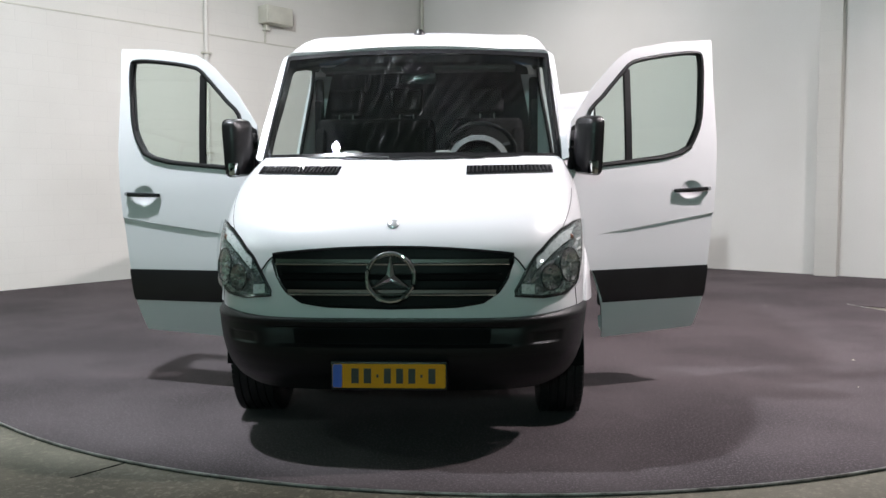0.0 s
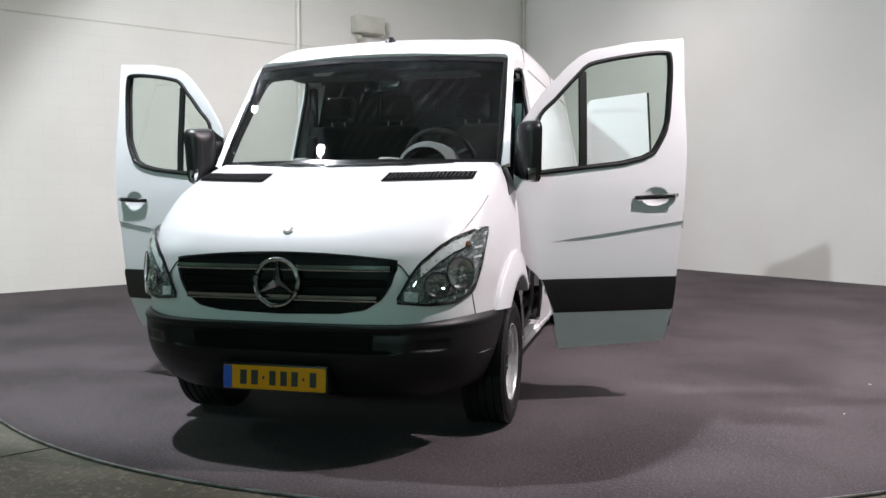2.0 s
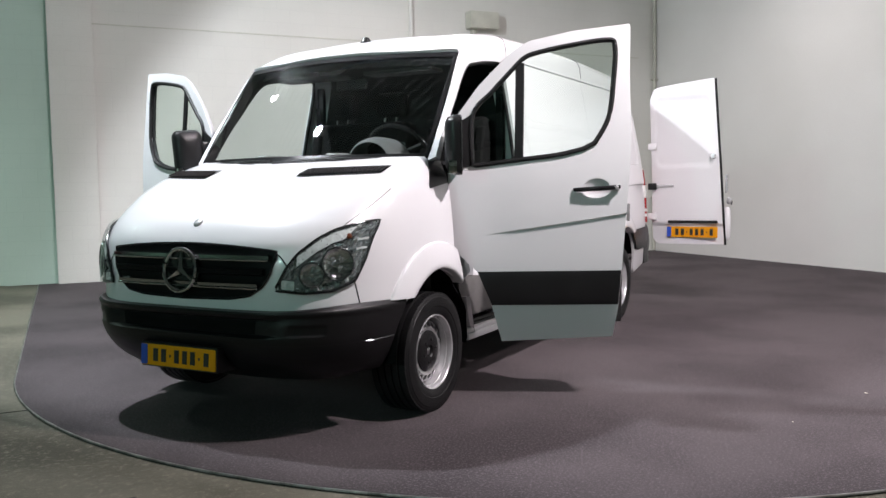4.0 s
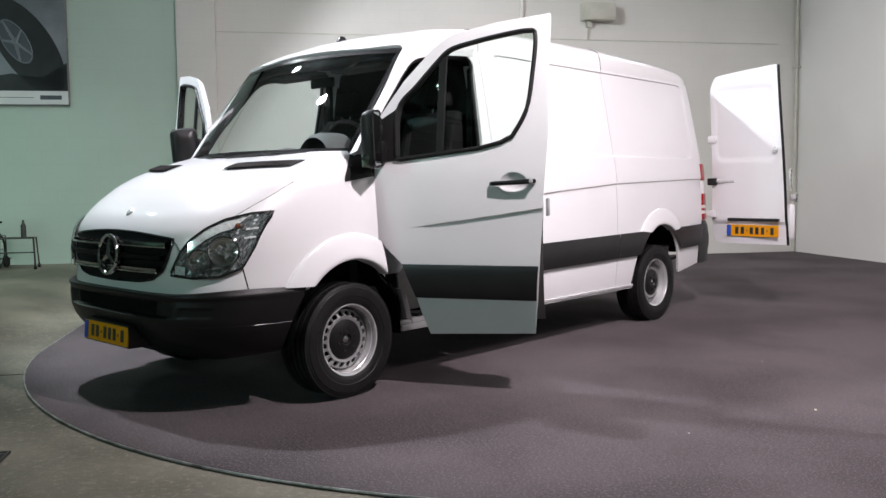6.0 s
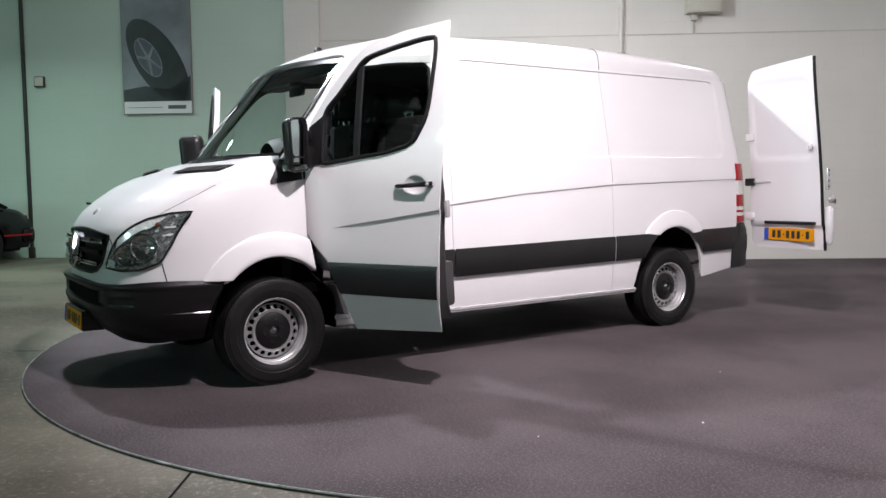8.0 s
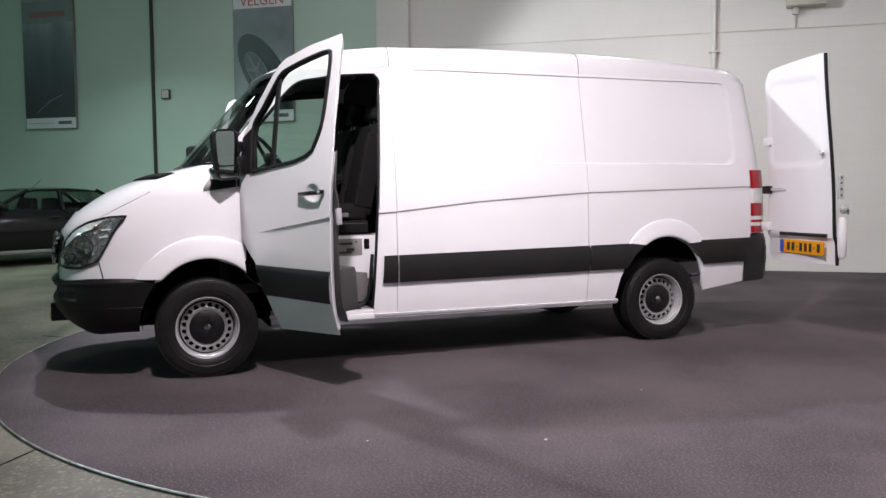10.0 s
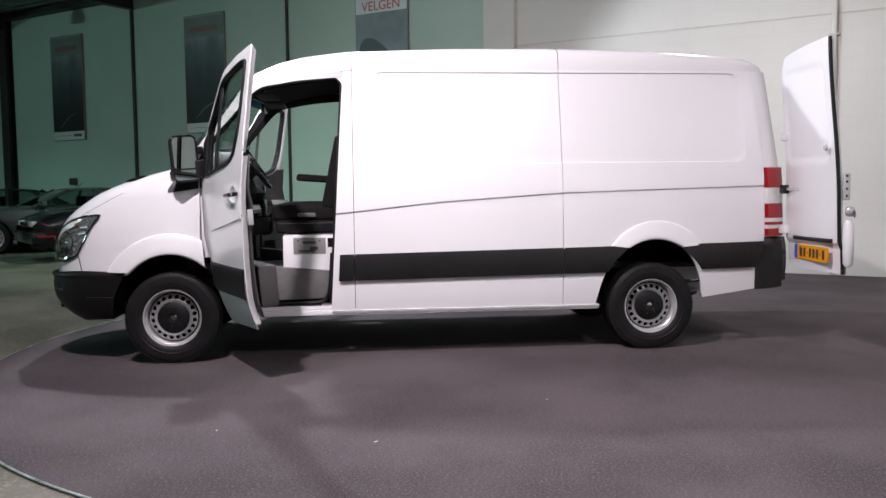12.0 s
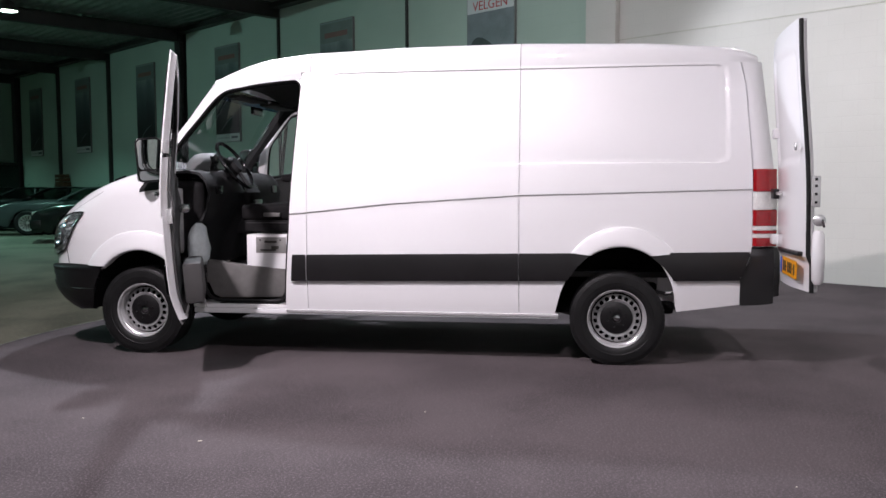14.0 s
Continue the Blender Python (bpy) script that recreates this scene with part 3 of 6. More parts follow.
def bumper_point(u, z, lift=0.0):
    yc, w = soft_interp(z, BZ, BY, 0.012), soft_interp(z, BZ, BW, 0.012)
    q = 1 - ((z - 0.345) / 0.475) ** 2
    stop = -0.425 * math.sqrt(max(q, 0.0)) - 0.012
    tm = math.acos(min(((NB - stop) / (NB - yc)) ** 2.0, 1.0))
    ang = abs(u) * tm
    x = w * math.sin(ang) ** 0.5
    y = NB - (NB - yc) * math.cos(ang) ** 0.5
    return Vector((math.copysign(x, u), y - lift, z))


us = [math.copysign(abs(q) ** 1.25, q) for q in np.linspace(-1, 1, 161)]


def bumper_top(u):
    return 0.700 - 0.028 * (1 - step(abs(u), 0.2, 0.75))


def bumper_relief(u, z):
    """The shelf along the top, the sunken inlet and the swell round the plate."""
    shelf = 0.016 * step(z, 0.640, 0.668)
    inlet = (1 - step(abs(u), 0.15, 0.33)) * step(z, 0.542, 0.556) * (1 - step(z, 0.628, 0.642))
    side = step(abs(u), 0.33, 0.37) * (1 - step(abs(u), 0.52, 0.58)) * step(z, 0.548, 0.560) * (1 - step(z, 0.596, 0.610))
    return shelf - 0.032 * inlet - 0.010 * side


rows = [[bumper_point(u, 0.504 + (bumper_top(u) - 0.504) * j / 36, bumper_relief(u, 0.504 + (bumper_top(u) - 0.504) * j / 36)) for j in range(37)] + [bumper_point(u, bumper_top(u), 0.010) + Vector((-0.03 * math.copysign(abs(u) ** 3, u), 0.05, 0.004))] for u in us]
part("bumper_upper", grid(rows), BUMPER, van, "grained black plastic bumper", solid=0.012)
rows = [[bumper_point(u, z) for z in np.linspace(0.30 + 0.03 * step(abs(u), 0.5, 1), 0.5035, 12)] for u in us]
part("bumper_lower", grid(rows), BUMPER, van, solid=0.012)
part("bumper_inlet", grid([[bumper_point(u, z, -0.028) for z in np.linspace(0.558, 0.626, 6)] for u in np.linspace(-0.17, 0.17, 31)]), DARK, van)
for s in (1, -1):
    part("bumper_strip", tube([bumper_point(s * u, 0.503, 0.001) for u in np.linspace(0.82, 1.0, 10)], 0.0022, 6), SATIN, van)


# number plates: plain bars stand for the characters
def number_plate(m, parent):
    plate = part("number_plate", slab(rounded_rect(-0.26, 0.26, -0.055, 0.055, 0.008, 3), 0.006, m), PLATE, parent, "yellow number plate with plain dark bars")
    part("plate_band", slab(rounded_rect(-0.258, -0.215, -0.053, 0.053, 0.006, 2), 0.004, m @ Matrix.Translation((0, -0.0035, 0))), PLATE_BLUE, plate, "blue band")
    for x, w in ((-0.155, 0.046), (-0.098, 0.046), (-0.052, 0.022), (-0.006, 0.044), (0.050, 0.044), (0.106, 0.044), (0.150, 0.022), (0.198, 0.044)):
        h = 0.034 if w > 0.03 else 0.007
        part("character_bar", slab([(x - w / 2 + 0.006, -h), (x + w / 2 - 0.006, -h), (x + w / 2 - 0.006, h), (x - w / 2 + 0.006, h)], 0.003, m @ Matrix.Translation((0, -0.0025, 0))), INK, plate)
    return plate


number_plate(pose(-0.008, -1.022, 0.418, -4, 0, 0), van)
part("plate_holder", box((-0.275, -1.018, 0.352), (0.26, -0.88, 0.482), 0.006), PLASTIC, van)

# grille with blades and round badge
GX = [0, 0.30, 0.42, 0.50, 0.545, 0.565]


def grille_low(x):
    return float(np.interp(abs(x), GX, [0.722, 0.730, 0.748, 0.800, 0.880, 0.950]))


def grille_high(x):
    return 1.000 - 0.032 * (x / 0.565) ** 2


rows = []
for x in np.linspace(-0.562, 0.562, 61):
    rows.append([nose_at(x, grille_low(x) + (grille_high(x) - grille_low(x)) * j / 8, 0.005) for j in range(9)])
grille = part("grille", grid(rows), GRILLE_BLACK, van, "black radiator grille with silver blades")
edge = [nose_at(x, grille_high(x), 0.006) for x in np.linspace(-0.56, 0.56, 40)] + [nose_at(x, grille_low(x), 0.006) for x in np.linspace(0.56, -0.56, 50)]
part("grille_edge", tube(edge, 0.008, 6, closed=True), GLOSS_BLACK, grille)
for z0, half, material in ((0.935, 0.535, SATIN), (0.868, 0.505, GRILLE_BLACK), (0.800, 0.478, SATIN)):
    rows = []
    for x in np.linspace(-half, half, 41):
        rows.append([nose_at(x, z0 - 0.020, 0.010), nose_at(x, z0 - 0.012, 0.030), nose_at(x, z0 + 0.008, 0.034), nose_at(x, z0 + 0.016, 0.016), nose_at(x, z0 + 0.012, 0.006)])
    part("grille_blade", grid(rows), material, grille)
    if material is SATIN:
        part("blade_trim", tube([nose_at(x, z0 - 0.014, 0.033) for x in np.linspace(-half, half, 41)], 0.0055, 8), CHROME, grille)
ctr = Vector((0, -0.992, 0.868))
ring = [ctr + Vector((0.108 * math.cos(t), 0.10 * 0.108 * math.sin(t), 0.108 * math.sin(t))) for t in np.linspace(0, 2 * math.pi, 49)[:-1]]
bm = tube(ring, 0.0115, 10, closed=True)
for k in range(3):
    t = radians(90 + 120 * k)
    d, q = Vector((math.cos(t), 0.1 * math.sin(t), math.sin(t))), Vector((-math.sin(t), 0, math.cos(t)))
    a, b, c = ctr + d * 0.104, ctr + q * 0.019 + d * 0.008, ctr - q * 0.019 + d * 0.008
    vs = [bm.verts.new(p) for p in (a, b, c, ctr + Vector((0, -0.016, 0)), ctr + Vector((0, 0.012, 0)))]
    for f in ((0, 1, 3), (0, 3, 2), (0, 2, 4), (0, 4, 1)):
        bm.faces.new([vs[i] for i in f])
part("round_badge", bm, CHROME, grille, "round chrome badge with three spokes")
part("badge_backing", lathe([(0.0, 0.0), (0.11, 0.0), (0.11, -0.03)], Matrix.Translation(ctr + Vector((0, 0.02, 0))) @ Matrix.Rotation(radians(-90), 4, "Z"), 32), GLOSS_BLACK, grille)

# headlamps
LT = [0.224, 0.27, 0.315, 0.40, 0.477, 0.60, 0.70]
LH = [0.790, 0.890, 0.958, 1.026, 1.068, 1.100, 1.110]
LB = [0.224, 0.35, 0.485, 0.597, 0.65, 0.70]
LL = [0.776, 0.764, 0.772, 0.815, 0.920, 1.085]


def lamp_high(t):
    return float(np.interp(abs(t), LT, LH))


def lamp_low(t):
    return float(np.interp(abs(t), LB, LL))


def facing(t, z, lift):
    n = (nose(t, z, 0.05) - nose(t, z, 0.01)).normalized()
    return Matrix.Translation(nose(t, z, lift)) @ Vector((1, 0, 0)).rotation_difference(n).to_matrix().to_4x4()


def bowl(r, m):
    """A round fluted reflector, hollow towards the lens."""
    rows = []
    for q, h in ((1.0, 0.022), (0.9, 0.014), (0.75, 0.008), (0.55, 0.003), (0.3, 0.0), (0.2, 0.0)):
        rows.append([m @ Vector((h + (0.0010 if k % 2 and 0.3 < q < 1 else 0.0), r * q * math.cos(2 * math.pi * k / 36), r * q * math.sin(2 * math.pi * k / 36))) for k in range(36)])
    return grid(rows, None, True)


def facets(s):
    """The faceted reflector behind the lens."""
    rows = []
    for i in range(35):
        t = 0.232 + (0.694 - 0.232) * i / 34
        rows.append([nose(s * t, lamp_low(t) + (lamp_high(t) - lamp_low(t)) * j / 21, 0.002 + 0.016 * ((i * 7 + j * 5 + i * j) % 5) / 4) for j in range(22)])
    return grid(rows)


for s in (1, -1):
    head = part("headlamp", facets(s), FACET, van, "clear headlamp with dark faceted reflectors", sharp=0.02)
    for name, t, z, r in (("main_bowl", 0.385, 0.855, 0.060), ("dip_bowl", 0.505, 0.905, 0.078)):
        m = facing(s * t, z, 0.006)
        part(name, bowl(r, m), REFLECTOR, head, sharp=0.05)
        part("lamp_ring", tube([m @ Vector((0.022, r * 1.03 * math.cos(a), r * 1.03 * math.sin(a))) for a in np.linspace(0, 2 * math.pi, 41)[:-1]], 0.0028, 6, closed=True), SMOKE, head)
        part("bulb", lathe([(0.0, 0.024), (r * 0.14, 0.022), (r * 0.22, 0.012), (r * 0.24, 0.0)], m, 16), CHROME, head)
    part("upper_reflector", nose_patch(s * 0.315, s * 0.60, lambda t: lamp_high(t) - 0.064 * step(0.62 - t * s, 0, 0.1), lambda t: lamp_high(t) - 0.016, 0.016, 24, 5), PALE_REFLECTOR, head, "pale strip along the top")
    part("corner_reflector", nose_patch(s * 0.250, s * 0.305, lambda t: lamp_low(t) + 0.012, lambda t: min(lamp_low(t) + 0.055, lamp_high(t) - 0.012), 0.016, 8, 5), PALE_REFLECTOR, head)
    part("indicator", lathe([(0.0, 0.010), (0.008, 0.009), (0.014, 0.004), (0.015, -0.002)], facing(s * 0.555, 1.035, 0.014), 18), AMBER, head, "brown amber indicator bulb")
    # pale bars drawn in as the bright streaks of light in the lens
    for z0 in (0.968, 1.012):
        part("streak_highlight", nose_patch(s * 0.60, s * (0.652 + 0.1 * (z0 - 0.955)), lambda t: z0 + 0.10 * (t * s - 0.6), lambda t: z0 + 0.011 + 0.10 * (t * s - 0.6), 0.016, 8, 2), PALE_REFLECTOR, head)
    part("dark_web", nose_patch(s * 0.29, s * 0.58, lambda t: lamp_high(t) - 0.072, lambda t: lamp_high(t) - 0.065, 0.018, 20, 3), SMOKE, head)
    rim = [nose(s * t, lamp_high(t), 0.012) for t in np.linspace(0.226, 0.70, 30)] + [nose(s * t, lamp_low(t), 0.012) for t in np.linspace(0.70, 0.226, 30)]
    part("lamp_rim", tube(rim, 0.007, 6, closed=True), GLOSS_BLACK, head)
    lens = part("lens", nose_patch(s * 0.226, s * 0.70, lamp_low, lamp_high, 0.032, 30, 10), LENS, head)
    lens.visible_shadow = False

# windscreen
SIDE = smooth_line(INNER[:4], 8)


def screen(u, v, lift=0.0):
    e = SIDE[0].lerp(SIDE[-1], v) + Vector((0, -0.012, 0.004)) * (4 * v * (1 - v))
    bulge = 0.20 + (0.10 - 0.20) * v
    q = 1 - u * u
    return Vector((u * (e.x - 0.004), e.y - bulge * q - lift * 0.65, e.z + 0.022 * q * v + lift * 0.75))


windscreen = part("windscreen", grid([[screen(u, v) for u in np.linspace(-1, 1, 81)] for v in np.linspace(0, 1, 41)]), SCREEN_GLASS, van, "tinted windscreen")
windscreen.visible_shadow = False
part("windscreen_band", grid([[screen(u, v, 0.003) for u in np.linspace(-1, 1, 41)] for v in np.linspace(0.0, 0.055, 3)]), GLOSS_BLACK, windscreen)
part("windscreen_band", grid([[screen(u, v, 0.003) for u in np.linspace(-1, 1, 41)] for v in np.linspace(0.955, 1.0, 3)]), GLOSS_BLACK, windscreen)
for s in (1, -1):
    part("windscreen_band", grid([[screen(s * u, v, 0.003) for u in (1.0, 0.992, 0.980)] for v in np.linspace(0, 1, 21)]), GLOSS_BLACK, windscreen)
part("shade_band", grid([[screen(u, v, -0.004) for u in np.linspace(-0.98, 0.98, 41)] for v in np.linspace(0.875, 0.955, 4)]), glass("blue_shade_band", (0.14, 0.24, 0.42)), windscreen, "blue tinted strip along the top").visible_shadow = False
part("cowl", grid([[screen(u, 0, 0.006) + Vector((0, -0.03 + 0.07 * j, -0.012 - 0.004 * j)) for u in np.linspace(-1, 1, 41)] for j in range(2)]), PLASTIC, van, solid=0.01)
for x0, u0, u1 in ((0.30, -0.10, 0.72), (-0.55, -0.86, -0.12)):
    wiper = part("wiper", tube([screen(u0 + (u1 - u0) * k / 12, -0.012 + 0.022 * math.sin(k / 12 * 2.4), 0.016) for k in range(13)], 0.008, 6), PLASTIC, van)
    part("wiper_arm", tube([screen(x0 * 0.3 + u1 * 0.7, -0.03, 0.01), screen((u0 + u1) / 2 + 0.1, -0.01, 0.02), screen((u0 + u1) / 2, 0.008, 0.022)], [0.014, 0.009, 0.006], 6), PLASTIC, wiper)
bm = lathe([(0.0, 0.05), (0.022, 0.044), (0.036, 0.02), (0.042, 0.0), (0.042, -0.02)], pose(0.0, 0.80, 2.262, 0, -90, 0), 20)
part("aerial_foot", bm, PLASTIC, van, "small black aerial foot")
part("interior_mirror", box((-0.12, 0.60, 1.93), (0.12, 0.63, 2.0), 0.02), GLOSS_BLACK, van)


# wheels
def wheel(at, s):
    m = Matrix.Translation(at) @ (Matrix.Identity(4) if s > 0 else Matrix.Rotation(math.pi, 4, "Z"))
    r = TYRE
    prof = [(0.205, -0.105), (0.24, -0.118), (0.29, -0.120), (0.322, -0.112), (0.335, -0.098)]
    for k in range(5):
        h = -0.088 + 0.044 * k
        prof += [(r, h - 0.016), (r, h + 0.016), (r - 0.009, h + 0.018), (r - 0.009, h + 0.026)] if k < 4 else [(r, h - 0.016), (r, h + 0.010)]
    prof += [(0.334, 0.106), (0.323, 0.113), (0.316, 0.114), (0.312, 0.118), (0.29, 0.121), (0.262, 0.121), (0.258, 0.118), (0.24, 0.117), (0.222, 0.110), (0.205, 0.098)]
    w = part("wheel", lathe(prof, None, 72), RUBBER, van, "black tyre on a silver steel wheel", m, sharp=0.5)
    tread = bmesh.new()
    for k in range(72):
        t = 2 * math.pi * k / 72
        for h0, h1 in ((-0.106, -0.078), (0.074, 0.108)):
            box((h0, -0.011, r - 0.013), (h1, 0.012, r + 0.0008), 0, tread, Matrix.Rotation(t, 4, "X"))
    tagged(part("tread", tread, RUBBER, w), kind="stuff")
    part("rim", lathe([(0.205, 0.060), (0.214, 0.104), (0.212, 0.110), (0.206, 0.108), (0.200, 0.100), (0.199, 0.080), (0.194, 0.076), (0.191, 0.060), (0.187, 0.050), (0.186, 0.010), (0.186, -0.06)], None, 64), STEEL, w)
    disc = bmesh.new()
    edges = []

    def loop(cx, cz, rr, n):
        vs = [disc.verts.new((0, cx + rr * math.cos(2 * math.pi * k / n), cz + rr * math.sin(2 * math.pi * k / n))) for k in range(n)]
        return [disc.edges.new((vs[k], vs[(k + 1) % n])) for k in range(n)]
    edges += loop(0, 0, 0.1765, 64) + loop(0, 0, 0.085, 40)
    for k in range(20):
        t = 2 * math.pi * (k + 0.5) / 20
        edges += loop(0.1530 * math.cos(t), 0.1530 * math.sin(t), 0.0168, 14)
    bmesh.ops.triangle_fill(disc, edges=edges, use_beauty=True)
    for v in disc.verts:
        q = math.hypot(v.co.y, v.co.z)
        v.co.x = 0.044 + 0.018 * math.exp(-((q - 0.130) / 0.024) ** 2)
    part("wheel_disc", disc, DISC, w, "silver steel disc with round holes", solid=0.012)
    part("wheel_backing", lathe([(0.0, 0.0), (0.186, 0.0)], None, 32), DARK, w)
    cap = part("hub_cap", lathe([(0.0, 0.066), (0.030, 0.066), (0.036, 0.076), (0.052, 0.077), (0.096, 0.071), (0.116, 0.063), (0.121, 0.045)], None, 40), BUMPER, w, "black plastic hub cap")
    part("hub_badge", lathe([(0.0, 0.070), (0.018, 0.069), (0.024, 0.066)], None, 20), SATIN, cap, "small silver badge")
    for k in range(6):
        t = 2 * math.pi * (k + 0.25) / 6
        part("bolt", lathe([(0.0, 0.079), (0.008, 0.079), (0.010, 0.066)], Matrix.Translation((0, 0.066 * math.cos(t), 0.066 * math.sin(t))), 8), GLOSS_BLACK, cap)
    return w


for yy in (0.0, WHEELBASE):
    for s in (1, -1):
        wheel((s * 0.842, yy, HUB), s)
        a, b = (0.445, 0.525) if yy else (0.415, 0.475)
        c = 3.69 if yy else 0.0
        rows = []
        for k in range(25):
            t = (0.62 if yy else 0.0) + (math.pi - (0.62 if yy else 0.0)) * k / 24
            y, z = c + (a + 0.004) * math.cos(t), 0.345 + (b + 0.004) * math.sin(t)
            rows.append([(s * 0.945, y, z), (s * 0.88, y, z), (s * 0.52, y, z), (s * 0.50, c, 0.60 if yy else 0.345)])
        part("wheel_housing", grid(rows), DARK, van, sharp=0.4)

# side cladding
def band_low(y):
    return 0.592 + 0.012 * (y - 1.2)


def band_high(y):
    return 0.792 + 0.013 * (y - 1.2)


def arch_y(z, sgn):
    return 3.69 + sgn * 0.442 * math.sqrt(max(1 - ((z - 0.345) / 0.523) ** 2, 0))


def cladding(y0, y1, n):
    rows = []
    for i in range(n + 1):
        u = i / n
        row = []
        for j, o in ((0, 0.0), (0, 0.014), (0.12, 0.019), (0.5, 0.021), (0.88, 0.019), (1, 0.014), (1, 0.0)):
            ym = (y0(0.7) + y1(0.7)) / 2
            z = band_low(ym) + (band_high(ym) - band_low(ym)) * j
            y = y0(z) + (y1(z) - y0(z)) * u
            z = band_low(y) + (band_high(y) - band_low(y)) * j
            row.append((width(z) + taper(y) + 0.011 + o - 0.002, y, z))
        rows.append(row)
    bm = grid(rows)
    return bm


for s in (1, -1):
    for y0, y1, n in ((lambda z: open_rear(z) + 0.045, lambda z: 1.352, 3), (lambda z: 1.359, lambda z: 2.957, 20),
                      (lambda z: 2.964, lambda z: arch_y(z, -1), 6), (lambda z: arch_y(z, 1), lambda z: 4.52 + 0.065 * step(z, 0.64, 0.80), 12)):
        part("side_cladding", sided(cladding(y0, y1, n), s), PLASTIC, van, "grained black plastic side cladding")
    part("sill", sided(box((0.86, 0.43, 0.330), (0.950, 3.25, 0.372), 0.012), s), PAINT, van)
    part("sill_strip", sided(box((0.945, 1.18, 0.345), (0.957, 3.25, 0.366), 0.005), s), STEEL, van)
    part("door_step", sided(box((0.70, 0.42, 0.372), (0.940, 1.19, 0.400), 0.008), s), PAINT, van)
    part("step_tread", sided(box((0.74, 0.62, 0.398), (0.90, 1.10, 0.408), 0.003), s), PLASTIC, van)
    # rear bumper corner
    rows = []
    for x, y, low in ((0.945, None, 0.452), (0.950, 4.62, 0.456), (0.944, 4.70, 0.462), (0.930, 4.755, 0.470), (0.926, 4.757, 0.515), (0.90, 4.80, 0.520), (0.80, 4.825, 0.525), (0.60, 4.835, 0.525), (0.0, 4.84, 0.525)):
        row = []
        for z in np.linspace(low, 0.865, 12):
            q = 0.03 * math.exp(-((z - 0.86) / 0.03) ** 2) - 0.010 * step(z, 0.60, 0.62) * (1 - step(z, 0.74, 0.76)) * (1 if y and y > 4.75 else 0)
            row.append((x - q if x > 0.85 else x, (4.525 + 0.065 * step(z, 0.64, 0.80)) if y is None else y - (q if x < 0.85 else 0), z))
        rows.append(row)
    part("rear_bumper", sided(grid(rows), s), PLASTIC, van, solid=0.012)
    rows = [[(width(z) + taper(4.60) - 0.055 * (k / 8) ** 2.5 - 0.010, 4.605 + 0.172 * k / 8, z) for z in np.linspace(0.872, 1.42, 10)] for k in range(9)]
    tail = part("tail_lamp", sided(grid(rows), s), DARK, van, "tall tail lamp with red and white lenses", solid=0.01)
    for z0, z1, material in ((1.262, 1.42, RED), (1.135, 1.258, WHITE_LENS), (1.020, 1.131, RED), (0.990, 1.017, WHITE_LENS), (0.965, 0.987, RED), (0.937, 0.962, WHITE_LENS), (0.875, 0.934, RED)):
        rows = []
        for i in range(9):
            u = i / 8
            row = []
            for z in np.linspace(z0, z1, 4):
                row.append((width(z) + taper(4.60) - 0.055 * u ** 2.5 + 0.014 * min(1, 8 * u), 4.605 + 0.172 * u, z))
            rows.append(row)
        part("lamp_lens", sided(grid(rows), s), material, tail, solid=0.02)

# underbody and load floor
part("underbody", box((-0.72, -0.55, 0.345), (0.72, 4.10, 0.44), 0.03), DARK, van)
part("load_floor", box((-0.70, 1.37, 0.62), (0.70, 4.70, 0.66)), TRIM, van)
part("rear_axle", tube([(-0.75, WHEELBASE, 0.33), (0.75, WHEELBASE, 0.33)], 0.055, 12), IRON, van)
for s in (1, -1):
    part("leaf_spring", tube([(s * 0.66, 3.05, 0.42), (s * 0.66, 3.4, 0.33), (s * 0.66, WHEELBASE, 0.29), (s * 0.66, 4.0, 0.36), (s * 0.66, 4.15, 0.42)], 0.03, 6), IRON, van)
for s in (1, -1):
    part("inner_wing", sided(box((0.62, 3.98, 0.415), (0.64, 4.50, 0.66), 0.008), s), PAINT, van, "pale painted inner wing behind the wheel")
    part("flap_bracket", sided(tube([(0.66, 3.96, 0.515), (0.90, 4.02, 0.525), (0.925, 4.125, 0.545)], [0.010, 0.016, 0.016], 6), s), PLASTIC, van)
part("fuel_tank", box((0.30, 1.5, 0.335), (0.80, 2.5, 0.44), 0.04), IRON, van)
part("bulkhead", slab([(-0.90, 0.60), (0.90, 0.60), (0.90, 1.25), (0.85, 1.60), (0.73, 2.14), (0.5, 2.24), (-0.5, 2.24), (-0.73, 2.14), (-0.85, 1.60), (-0.90, 1.25)], 0.03, Matrix.Translation((0, 1.41, 0))), TRIM_DARK, van)
part("headliner", grid([[(x, y, soft_interp(y, RY, RZ, 0.04) - 0.06 - 0.10 * (x / 0.8) ** 2) for x in np.linspace(-0.77, 0.77, 13)] for y in np.linspace(0.62, 1.42, 8)]), LINER, van, solid=0.02)
part("firewall", box((-0.84, 0.10, 0.45), (0.84, 0.16, 1.38)), TRIM_DARK, van)
part("cab_floor", box((-0.80, 0.10, 0.55), (0.80, 1.42, 0.615)), SILL_GREY, van)


